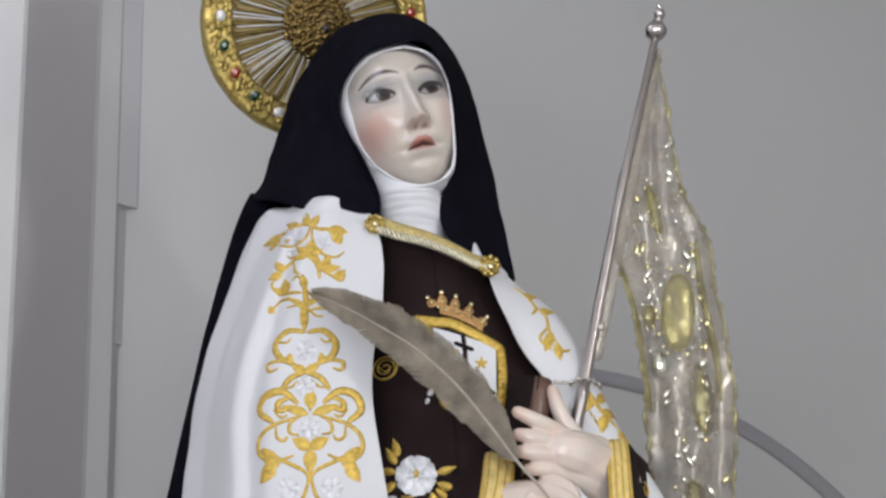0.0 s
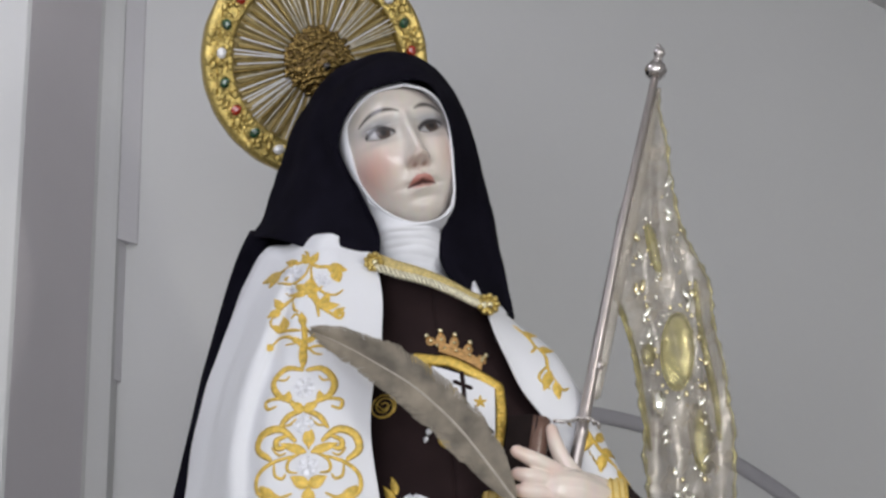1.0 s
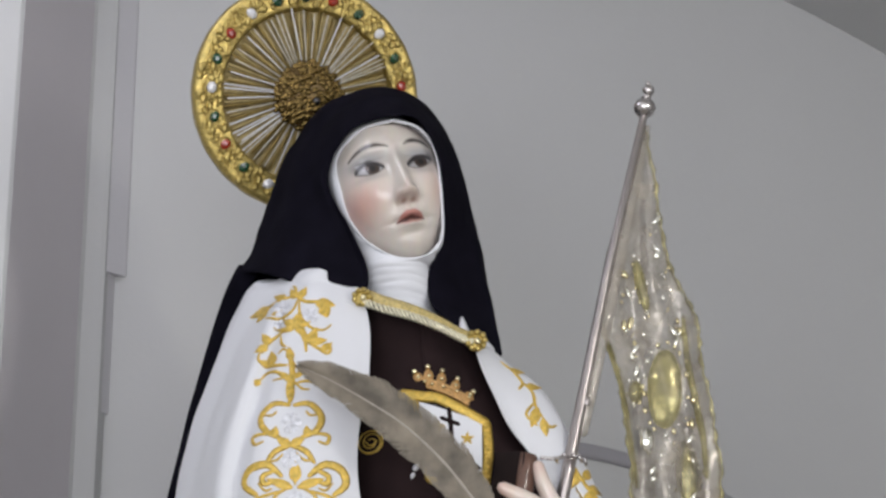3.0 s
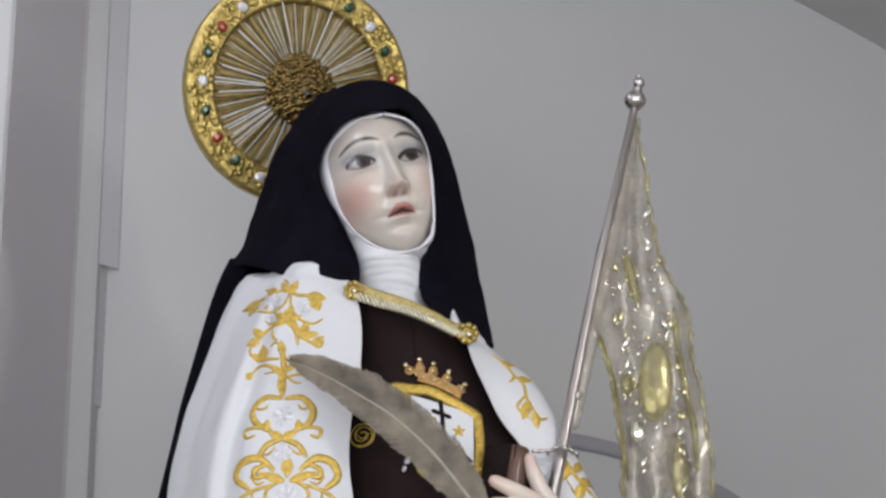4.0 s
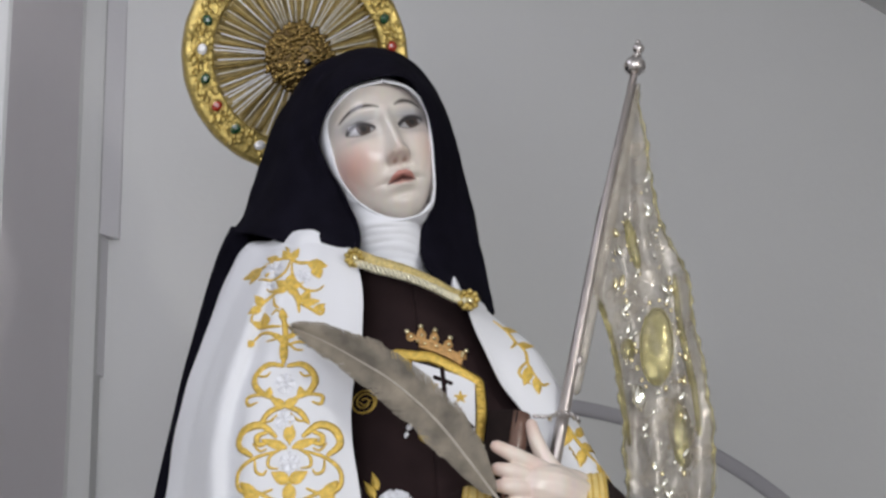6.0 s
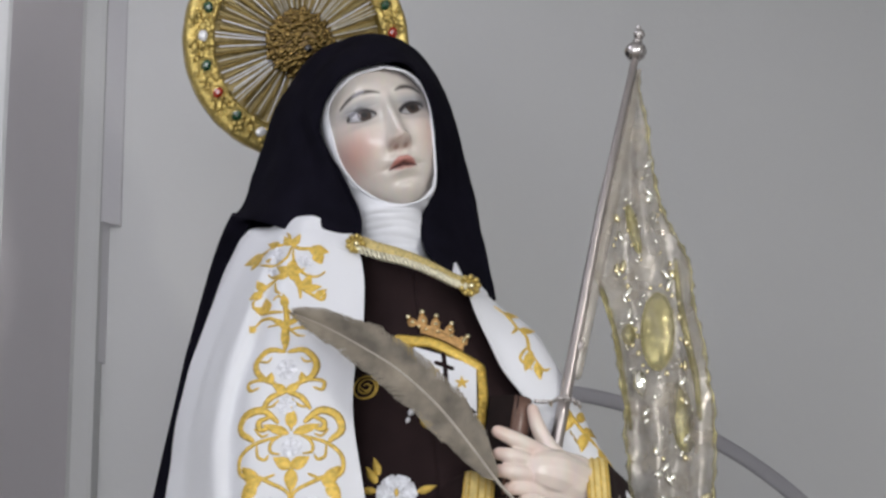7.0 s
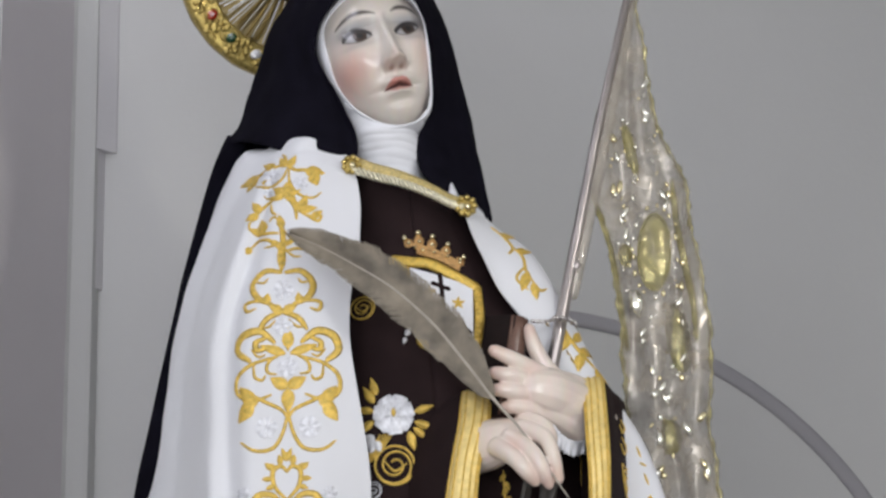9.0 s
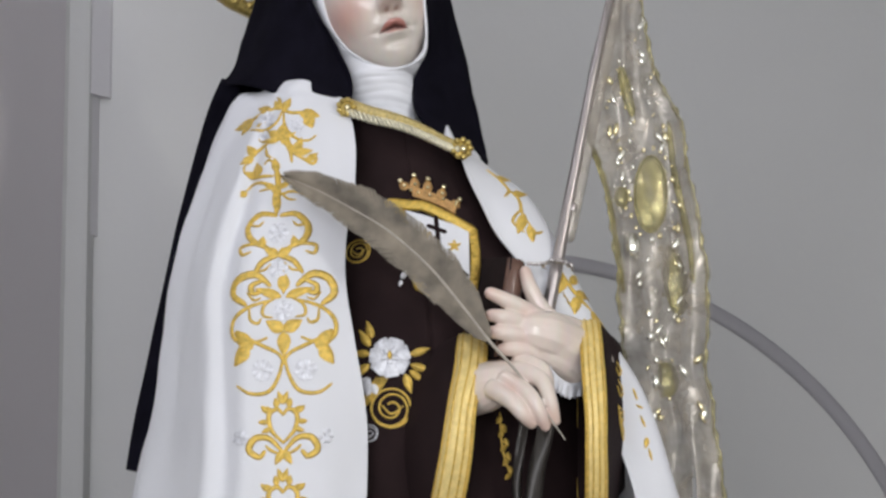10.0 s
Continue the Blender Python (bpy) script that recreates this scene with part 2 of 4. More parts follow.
add_box(bm, (-3.95, -3.3, 0), (2.38, -3.0, 3.9))
structure("wall_south", bm, PLASTER, "plain off-white plastered wall of the nave", "wall")
bm = bmesh.new()
add_box(bm, (-4.3, -3.3, -0.2), (2.65, WALL_Y + 0.3, 0))
structure("floor", bm, STONE, "worn stone floor of the chapel", "floor")
bm = bmesh.new()
rows = []
for y in (-3.05, 0.0, 2.0, WALL_Y + 0.004):
    rows.append([(x, y, vault_z(x)) for x in (VAULT[0] - VAULT[2] * math.cos(math.pi * i / 64) for i in range(65))])
add_grid(bm, rows)
ob = structure("ceiling", bm, PLASTER_VAULT, "white plastered barrel vault over the chapel", "ceiling")
s = ob.modifiers.new("thickness", "SOLIDIFY")
s.thickness, s.offset = 0.12, 1

# the arch moulding on the wall
ARCH = (0.167, 1.51, 0.817)
bm = bmesh.new()
rows = []
for i in range(49):
    a = math.pi * 0.62 * i / 48
    c, s_ = math.cos(a), math.sin(a)
    rows.append([(ARCH[0] + r * c, y, ARCH[1] + r * s_) for r, y in
                 ((ARCH[2], WALL_Y + 0.01), (ARCH[2], WALL_Y - 0.004), (ARCH[2] + 0.008, WALL_Y - 0.007), (ARCH[2] + 0.022, WALL_Y - 0.007),
                  (ARCH[2] + 0.03, WALL_Y - 0.004), (ARCH[2] + 0.03, WALL_Y + 0.01))])
add_grid(bm, rows)
structure("trim", bm, PLASTER_ARCH, "grey painted arched moulding on the white wall", "moulding")

# the pilaster beside the statue: a shaded flank lightened in its colour, a light fillet and a step
bm = bmesh.new()
profile = [(-1.60, 3.12), (-0.742, 3.125), (-0.736, 3.132), (-0.681, 3.52), (-0.675, 3.53), (-0.645, 3.545), (-0.637, 3.55), (-0.632, WALL_Y + 0.01), (-1.60, WALL_Y + 0.01)]
add_grid(bm, [[(x, y, z) for x, y in profile] for z in (0.0, 1.5, 3.45)], True)
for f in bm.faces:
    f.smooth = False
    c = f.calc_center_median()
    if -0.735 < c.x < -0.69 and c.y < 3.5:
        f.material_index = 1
structure("pilaster", bm, [PLASTER, PLASTER_LIT_SIDE], "white plastered pilaster, light painted into its shaded flank", "pilaster")
# the fillet's slope; its colour carries the shading
bm = bmesh.new()
for x1, z0, z1 in ((-0.597, 2.70, 3.4), (-0.621, 2.41, 2.70)):
    add_grid(bm, [[(x, y, z) for x, y in ((-0.643, 3.553), (x1 - 0.006, WALL_Y - 0.006), (x1, WALL_Y + 0.01), (-0.643, WALL_Y + 0.01))] for z in (z0, z1)], True)
    for z in (z0, z1):
        bm.faces.new([bm.verts.new((x, y, z)) for x, y in ((-0.643, 3.553), (x1 - 0.006, WALL_Y - 0.006), (x1, WALL_Y + 0.01), (-0.643, WALL_Y + 0.01))])
for f in bm.faces:
    f.smooth = False
structure("trim", bm, PLASTER_FILLET_SHADING, "chipped fillet of plaster along the pilaster, shading put into its colour", "moulding")

bm = bmesh.new()
add_box(bm, (-0.52, 2.2, 0.0), (0.56, 3.1, 0.84), 0.012)
tagged(part("pedestal", bm, WOOD), "plain dark wooden pedestal under the dressed statue", "pedestal")

# ---- the statue ----
HEAD = Vector((-0.041, 2.555, 2.476))
HEAD_TURN = Matrix.Rotation(radians(11), 3, "Z") @ Matrix.Rotation(radians(-14.5), 3, "Y")


def head_point(a, b, c):
    """From the head's own axes (right, up, forward) to the place."""
    return HEAD + HEAD_TURN @ Vector((1.064 * a, -1.064 * c, 1.168 * b))


def bell(a, b, a0, b0, sa, sb):
    return math.exp(-((a - a0) / sa) ** 2 / 2 - ((b - b0) / sb) ** 2 / 2)


def face_width(b):
    return 0.0765 * (1 - 0.3 * max(0.0, -b / 0.105) ** 1.7 - 0.05 * max(0, b / 0.105))


def face_height(a, b):
    r2 = (a / face_width(b)) ** 2 * 0.9 + (b / 0.112) ** 2
    c = 0.085 * math.sqrt(max(0.0, 1 - r2 ** 1.25)) if r2 < 1 else 0
    t = min(1.0, max(0.0, (0.034 - b) / 0.060))
    below = 1 / (1 + math.exp((-0.0325 - b) / 0.0013))
    c += (0.005 + 0.0235 * t ** 1.25) * math.exp(-(a / (0.0056 + 0.0030 * t)) ** 2 / 2) * below * min(1.0, max(0.0, (0.050 - b) / 0.018))
    c += 0.0035 * bell(a, b, 0, -0.0255, 0.0062, 0.0050)
    for s in (-1, 1):
        c += 0.0090 * bell(a, b, s * 0.0112, -0.0275, 0.0040, 0.0046)
        c -= 0.0025 * bell(a, b, s * 0.0165, -0.0285, 0.0022, 0.0070)
        c -= 0.0135 * bell(a, b, s * 0.030, 0.021, 0.0155, 0.0105)
        c += 0.0088 * bell(a, b, s * 0.034, 0.0175, 0.0125, 0.0080)
        c += 0.0036 * bell(a, b, s * 0.033, 0.042, 0.018, 0.005)
        c += 0.0045 * bell(a, b, s * 0.040, -0.016, 0.018, 0.018)
        c -= 0.0016 * bell(a, b, s * 0.034, 0.0285, 0.015, 0.0011)
        c -= 0.0022 * bell(a, b, s * 0.021, -0.056, 0.004, 0.004)
    c += 0.0080 * bell(a, b, 0, -0.0490, 0.0135, 0.0040) + 0.0075 * bell(a, b, 0, -0.0622, 0.0115, 0.0036)
    c -= 0.0070 * bell(a, b, 0, -0.0555, 0.0170, 0.0017) + 0.0042 * bell(a, b, 0, -0.0715, 0.013, 0.004)
    c += 0.0085 * bell(a, b, 0.002, -0.0860, 0.014, 0.010) - 0.0022 * bell(a, b, 0, -0.041, 0.0028, 0.004)
    return c


def mixed(p, q, f):
    f = min(1.0, max(0.0, f))
    return [x + (y - x) * f for x, y in zip(p, q)]


def through_three(x, p, q, r):
    """The height at x of the curve through three (x, height) points."""
    return (p[1] * (x - q[0]) * (x - r[0]) / ((p[0] - q[0]) * (p[0] - r[0])) + q[1] * (x - p[0]) * (x - r[0]) / ((q[0] - p[0]) * (q[0] - r[0]))
            + r[1] * (x - p[0]) * (x - q[0]) / ((r[0] - p[0]) * (r[0] - q[0])))


# each eye: outer and inner corner, lid, lower lid, pupil; and the brow from its outer end to its inner one
EYES = (((-0.0565, 0.0165), (-0.0175, 0.0155), (-0.036, 0.0262), (-0.038, 0.0092), (-0.0335, 0.0185), (-0.0600, 0.0362), (-0.0330, 0.0475), (-0.0060, 0.0405)),
        ((0.0520, 0.0180), (0.0130, 0.0110), (0.0345, 0.0225), (0.0325, 0.0068), (0.0345, 0.0155), (0.0560, 0.0372), (0.0380, 0.0448), (0.0150, 0.0405)))


def face_paint(a, b):
    col = [0.73, 0.665, 0.605]
    for s, (out, inn, lid_mid, low_mid, pupil, b0, b1, b2) in zip((-1, 1), EYES):
        col = mixed(col, (0.70, 0.33, 0.27), (0.66 if s < 0 else 0.35) * bell(a, b, s * 0.056, -0.024, 0.017, 0.019))
        col = mixed(col, (0.40, 0.43, 0.48), 0.7 * bell(a, b, lid_mid[0], lid_mid[1] + 0.0055, 0.017, 0.0055))
        # shade of the eye socket, its outer corner and lower lid, as colour
        col = mixed(col, (0.16, 0.15, 0.16), 0.7 * bell(a, b, s * 0.051, lid_mid[1], 0.0075, 0.006))
        col = mixed(col, (0.42, 0.38, 0.37), 0.6 * bell(a, b, low_mid[0], low_mid[1] - 0.004, 0.015, 0.003))
        col = mixed(col, (0.13, 0.115, 0.12), 0.6 * bell(a, b, pupil[0], pupil[1] + 0.002, 0.0165, 0.0085))
        lo, hi = min(out[0], inn[0]), max(out[0], inn[0])
        if lo < a < hi:
            lid, low = through_three(a, out, lid_mid, inn), through_three(a, out, low_mid, inn)
            if low < b < lid:
                ball = [0.36, 0.355, 0.365]
                d = math.hypot(a - pupil[0], (b - pupil[1]) * 0.92)
                ball = mixed(ball, (0.040, 0.020, 0.013), (0.0100 - d) / 0.0010)
                ball = mixed(ball, (0.004, 0.004, 0.004), (0.0044 - d) / 0.0008)
                # the lid's shade on the eyeball, painted in
                ball = mixed(ball, (0.05, 0.045, 0.045), 0.75 - (lid - b) / 0.0060)
                col = mixed(col, ball, min(lid - b, b - low) / 0.0006)
            col = mixed(col, (0.022, 0.018, 0.020), 1.45 - abs(b - lid - 0.0010) / 0.0034)
            col = mixed(col, (0.10, 0.075, 0.07), 0.85 - abs(b - low) / 0.0020)
        if min(b0[0], b2[0]) < a < max(b0[0], b2[0]):
            f = abs(a - b0[0]) / abs(b2[0] - b0[0])
            w = 0.0040 * (0.25 + 0.75 * math.sin(math.pi * min(1.0, 0.06 + 0.86 * f)))
            col = mixed(col, (0.035, 0.026, 0.022), (0.98 - 0.45 * max(0.0, f - 0.7) / 0.3) * (1.3 - abs(b - through_three(a, b0, b1, b2)) / w))
    seam = -0.0545 - 0.0020 * (a / 0.019) ** 2 + 0.0010 * math.exp(-(a / 0.004) ** 2)
    if abs(a) < 0.0205:
        e = 1 - (a / 0.0205) ** 2
        top = seam + 0.0105 * e ** 0.8 - 0.0018 * math.exp(-(a / 0.003) ** 2)
        bottom = seam - 0.0095 * e
        col = mixed(col, (0.58, 0.25, 0.21), 0.95 * (top - b) / 0.0022 if b > seam else 0)
        col = mixed(col, (0.62, 0.33, 0.28), 0.85 * (b - bottom) / 0.0030 if b <= seam else 0)
        col = mixed(col, (0.055, 0.014, 0.013), 1.25 - abs(b - seam) / (0.0004 + 0.0022 * e ** 0.6))
    for s in (-1, 1):
        col = mixed(col, (0.20, 0.085, 0.065), 0.95 * bell(a, b, s * 0.0068, -0.0345, 0.0034, 0.0016))
        col = mixed(col, (0.62, 0.42, 0.34), 0.5 * bell(a, b, s * 0.0125, -0.031, 0.003, 0.004))
    return mixed(col, (0.66, 0.40, 0.33), 0.35 * bell(a, b, 0, -0.028, 0.010, 0.007))


SKIN, n_, k_, p_ = nodes_of("glazed_flesh_paint")
paint = n_.new("ShaderNodeAttribute")
paint.attribute_name = "paint"
spot = n_.new("ShaderNodeTexNoise")
spot.inputs["Scale"].default_value = 45
wash = n_.new("ShaderNodeMixRGB")
wash.blend_type = "MULTIPLY"
wash.inputs["Fac"].default_value = 0.12
k_.new(paint.outputs["Color"], wash.inputs[1])
k_.new(spot.outputs["Color"], wash.inputs[2])
k_.new(wash.outputs["Color"], p_.inputs["Base Color"])
p_.inputs["Roughness"].default_value = 0.45
p_.inputs["Coat Weight"].default_value = 0.9
p_.inputs["Coat Roughness"].default_value = 0.045
p_.inputs["Subsurface Weight"].default_value = 0.0

bm = bmesh.new()
colour = bm.verts.layers.float_color.new("paint")
NA, NB = 181, 301
rows = []
for i in range(NB):
    b = 0.1115 * math.sin(math.pi * (i / (NB - 1) - 0.5))
    w = face_width(b) * math.sqrt(max(0.0, 1 - (b / 0.112) ** 2)) * 1.05 + 0.0005
    rows.append([(w * (2 * j / (NA - 1) - 1), b) for j in range(NA)])
face = [[head_point(a, b, face_height(a, b)) for a, b in row] for row in rows]
FACE = tree_of(face)
v = add_grid(bm, face)
for row, pts in zip(v, rows):
    for q, (a, b) in zip(row, pts):
        q[colour] = (*face_paint(a, b), 1)
first = len(bm.verts)
# back of the head, neck and a plain body core under the clothes
add_ball(bm, head_point(0, 0.012, -0.022), 0.09, 24, 16, (0.78, 0.95, 1.08), HEAD_TURN)
add_tube(bm, [head_point(0, -0.05, -0.03), Vector((-0.026, 2.600, 2.307)), Vector((0.0, 2.6, 2.1)), Vector((0.0, 2.6, 0.84))], [0.03, 0.03, 0.10, 0.15], 20)


def carved_hand(pieces):
    """A hand out of one block: tapered pieces run together, their joints smoothed over."""
    raw = bmesh.new()
    for path, radii in pieces:
        add_tube(raw, spline(path, 5 * len(path)), [x.x for x in spline([(r, 0, 0) for r in radii], 5 * len(path))], 14)
    ob = bpy.data.objects.new("hand", mesh_of("hand", raw, SKIN))
    scene.collection.objects.link(ob)
    m = ob.modifiers.new("join", "REMESH")
    m.mode, m.voxel_size = "VOXEL", 0.0016
    m = ob.modifiers.new("soften", "SMOOTH")
    m.factor, m.iterations = 0.5, 7
    me = ob.evaluated_get(bpy.context.evaluated_depsgraph_get()).to_mesh()
    spots = [bm.verts.new(q.co) for q in me.vertices]
    for f in me.polygons:
        bm.faces.new([spots[i] for i in f.vertices]).smooth = True
    bpy.data.objects.remove(ob)


# the upper hand, on the book: wrist, back of the hand, fingers, thumb
carved_hand([
    ([(0.248, 2.462, 1.916), (0.222, 2.428, 1.921), (0.184, 2.394, 1.936), (0.158, 2.380, 1.943)], [0.032, 0.041, 0.041, 0.031]),
    ([(0.196, 2.394, 1.936), (0.176, 2.376, 1.942), (0.152, 2.366, 1.947)], [0.034, 0.033, 0.027]),
    ([(0.215, 2.412, 1.948), (0.182, 2.386, 1.955), (0.160, 2.374, 1.961)], [0.025, 0.023, 0.017]),
    ([(0.215, 2.410, 1.900), (0.186, 2.384, 1.914), (0.158, 2.370, 1.924)], [0.025, 0.022, 0.016]),
    ([(0.190, 2.386, 1.957), (0.155, 2.364, 1.973), (0.130, 2.352, 1.984), (0.106, 2.350, 1.996)], [0.0140, 0.0120, 0.0108, 0.0085]),
    ([(0.178, 2.380, 1.946), (0.144, 2.357, 1.957), (0.122, 2.347, 1.962), (0.106, 2.354, 1.967)], [0.0140, 0.0118, 0.0106, 0.0085]),
    ([(0.176, 2.378, 1.931), (0.144, 2.354, 1.938), (0.122, 2.345, 1.941), (0.107, 2.352, 1.944)], [0.0140, 0.0118, 0.0104, 0.0085]),
    ([(0.176, 2.380, 1.914), (0.150, 2.360, 1.920), (0.131, 2.352, 1.921), (0.118, 2.357, 1.921)], [0.0150, 0.0120, 0.0100, 0.0080]),
    ([(0.199, 2.412, 1.957), (0.178, 2.407, 1.982), (0.163, 2.402, 2.012), (0.157, 2.405, 2.037)], [0.0170, 0.0128, 0.0105, 0.0080])])
# the lower hand, with the pen
carved_hand([
    ([(0.045, 2.420, 1.880), (0.092, 2.385, 1.880), (0.120, 2.362, 1.884), (0.146, 2.350, 1.890)], [0.029, 0.030, 0.025, 0.015]),
    ([(0.060, 2.410, 1.862), (0.100, 2.368, 1.866), (0.120, 2.348, 1.868)], [0.024, 0.024, 0.016]),
    ([(0.138, 2.350, 1.891), (0.166, 2.330, 1.876), (0.177, 2.321, 1.848), (0.183, 2.326, 1.820)], [0.0140, 0.0112, 0.0095, 0.0068]),
    ([(0.122, 2.345, 1.880), (0.149, 2.318, 1.856), (0.162, 2.313, 1.832), (0.170, 2.322, 1.813)], [0.0140, 0.0112, 0.0095, 0.0068]),
    ([(0.106, 2.345, 1.868), (0.127, 2.315, 1.847), (0.141, 2.311, 1.829), (0.153, 2.320, 1.817)], [0.0140, 0.0112, 0.0095, 0.0070]),
    ([(0.142, 2.362, 1.905), (0.167, 2.344, 1.893), (0.175, 2.337, 1.876), (0.174, 2.333, 1.860)], [0.0140, 0.0110, 0.0095, 0.0072])])
bm.verts.ensure_lookup_table()
for q in bm.verts[first:]:
    near = min((q.co - Vector(c)).length for c in ((0.108, 2.350, 1.994), (0.108, 2.352, 1.967), (0.108, 2.350, 1.944), (0.120, 2.356, 1.921), (0.158, 2.405, 2.034), (0.150, 2.365, 1.968), (0.146, 2.360, 1.935),
                                               (0.181, 2.324, 1.826), (0.168, 2.320, 1.818), (0.151, 2.318, 1.822), (0.130, 2.330, 1.862)))
    q[colour] = (*mixed((0.83, 0.72, 0.645), (0.76, 0.50, 0.42), 0.75 * math.exp(-(near / 0.016) ** 2)), 1)
statue = part("statue", bm, SKIN)
tagged(statue, "life-size painted wooden devotional statue, dressed in cloth", "statue")

# ---- wimple ----
wimple = thing("wimple", "white linen wimple folded round the face and neck", "wimple")
opening = [(-0.036, 2.470, 2.563), (0.002, 2.475, 2.552), (0.025, 2.490, 2.523), (0.033, 2.500, 2.474), (0.0355, 2.500, 2.421), (0.0325, 2.500, 2.386), (0.014, 2.495, 2.3655), (-0.013, 2.490, 2.358), (-0.042, 2.490, 2.3645),
           (-0.076, 2.495, 2.389), (-0.0995, 2.505, 2.423), (-0.112, 2.515, 2.463), (-0.1185, 2.510, 2.517), (-0.082, 2.485, 2.5525)]
middle = Vector((-0.038, 2.500, 2.470))
bm = bmesh.new()
hem = spline(opening + opening[:1], 85)
for p in hem:
    hit = FACE.ray_cast(Vector((p.x, 1.0, p.z)), Vector((0, 1, 0)))[0]
    if hit is not None:
        p.y = min(p.y, hit.y - 0.004)
for _ in range(4):
    ys = [p.y for p in hem]
    for i in range(84):
        hem[i].y = (ys[i - 1] if i else ys[83]) * 0.25 + ys[i] * 0.5 + ys[i + 1] * 0.25
    hem[84].y = hem[0].y
rows = []
for t in (0.0, 0.12, 0.3, 0.55, 1.0):
    rows.append([])
    for p in hem:
        side = min(1.0, max(0.0, (p.z - 2.375) / 0.05))
        rows[-1].append(p + Vector(((p.x - middle.x) * (0.34 if p.x < middle.x else 0.04) * t * side, (0.10 * t * t + 0.02 * t) * (0.15 + 0.85 * side) - 0.006 * math.sin(math.pi * t) * (p.x < middle.x) * side,
                                    (p.z - middle.z) * (0.22 if p.z > middle.z else 0.02) * t)))
for row in rows[1:]:
    for p in row:
        hit = FACE.ray_cast(Vector((p.x, 1.0, p.z)), Vector((0, 1, 0)))[0]
        if hit is not None:
            p.y = min(p.y, hit.y - 0.003)
add_grid(bm, ripple(rows, 0.05, 0.002))
band = part("face_band", bm, LINEN, wimple, thick=0.003)
bm = bmesh.new()
add_tube(bm, rows[0], [0.0004 + 0.0018 * min(1.0, max(0.0, (p.z - 2.372) / 0.04)) for p in rows[0]], 8, round_ends=False)
part("hem", bm, LINEN, band, "rolled white hem")
bm = bmesh.new()
arc = [p + Vector((0, 0.0015, 0.0)) for p in hem[26:65]]
rings = [arc]
for t in (0.22, 0.36, 0.52, 0.68, 0.84, 1.0):
    c = Vector((-0.0350, 2.536, 2.374)).lerp(Vector((-0.024, 2.576, 2.255)), t)
    r = 0.0520 + 0.020 * max(0.0, t - 0.45) ** 1.6
    ring = []
    for i in range(39):
        a = radians(22 - 224 * i / 38)
        ring.append(c + Vector((r * math.cos(a), r * 1.05 * math.sin(a), 0.010 * math.cos(a + 0.5) * (1 - t))))
    rings.append(ring)
neck = loft(rings, 77, 64)
for k, row in enumerate(neck):
    t = k / 63
    for i, p in enumerate(row):
        f = 0.0010 * math.sin(t * 27 + 1.8 * math.sin(i * 0.075)) + 0.0005 * math.sin(t * 61 + i * 0.13)
        p.y -= f * min(1.0, t * 5)
        p.x += 0.5 * f * math.copysign(min(1.0, abs(i - 38) / 20), 38 - i) * min(1.0, t * 5)
add_grid(bm, ripple(neck, 0.035, 0.004, (0.7, 1, 2)))
part("neck_cover", bm, LINEN, wimple, "wrinkled white linen neck cover", thick=0.002)

# ---- veil ----
veil = thing("veil", "long black woollen veil falling behind the shoulders", "veil")
front = [(-0.079, 2.478, 2.306), (-0.081, 2.480, 2.345), (-0.102, 2.480, 2.403), (-0.134, 2.500, 2.484), (-0.105, 2.475, 2.543), (-0.070, 2.462, 2.562), (-0.031, 2.460, 2.570),
         (0.007, 2.468, 2.558), (0.030, 2.485, 2.516), (0.039, 2.500, 2.456), (0.037, 2.515, 2.396), (0.019, 2.520, 2.344), (0.027, 2.500, 2.289), (0.056, 2.482, 2.247), (0.110, 2.510, 2.222)]
middle = [(-0.182, 2.500, 2.329), (-0.162, 2.500, 2.380), (-0.161, 2.530, 2.469), (-0.163, 2.545, 2.542), (-0.133, 2.550, 2.602), (-0.085, 2.550, 2.635), (-0.032, 2.550, 2.641),
          (0.016, 2.550, 2.608), (0.048, 2.560, 2.562), (0.065, 2.570, 2.507), (0.074, 2.580, 2.441), (0.085, 2.580, 2.379), (0.095, 2.570, 2.323), (0.104, 2.555, 2.275), (0.114, 2.540, 2.230)]
outer = [(-0.264, 2.600, 2.378), (-0.245, 2.620, 2.418), (-0.223, 2.640, 2.511), (-0.199, 2.650, 2.585), (-0.159, 2.650, 2.648), (-0.111, 2.640, 2.678), (-0.058, 2.630, 2.685),
         (-0.001, 2.630, 2.664), (0.043, 2.630, 2.607), (0.066, 2.630, 2.540), (0.083, 2.640, 2.467), (0.095, 2.640, 2.403), (0.104, 2.640, 2.340), (0.112, 2.620, 2.287), (0.118, 2.590, 2.241)]
back = [(-0.249, 2.740, 2.408), (-0.234, 2.760, 2.466), (-0.210, 2.780, 2.554), (-0.183, 2.780, 2.612), (-0.146, 2.760, 2.658), (-0.099, 2.740, 2.684), (-0.053, 2.730, 2.689),
        (-0.013, 2.740, 2.673), (0.023, 2.750, 2.628), (0.045, 2.760, 2.578), (0.063, 2.770, 2.509), (0.075, 2.780, 2.446), (0.088, 2.780, 2.380), (0.098, 2.760, 2.327), (0.103, 2.740, 2.283)]
rim = [Vector(p) + Vector((0, 0.012, 0.007)) for p in front]
bm = bmesh.new()
hood = loft([rim, front, middle, outer, back], 110, 48)
for i, row in enumerate(hood):
    for j, p in enumerate(row):
        # long soft folds, from the crown down to the shoulder and beside the neck
        deep = min(1.0, i / 10) * min(1.0, (47 - i) / 8)
        p.y += deep * 0.006 * math.sin(i * 0.62 + j * 0.05) * math.exp(-((j - 10) / 16) ** 2)
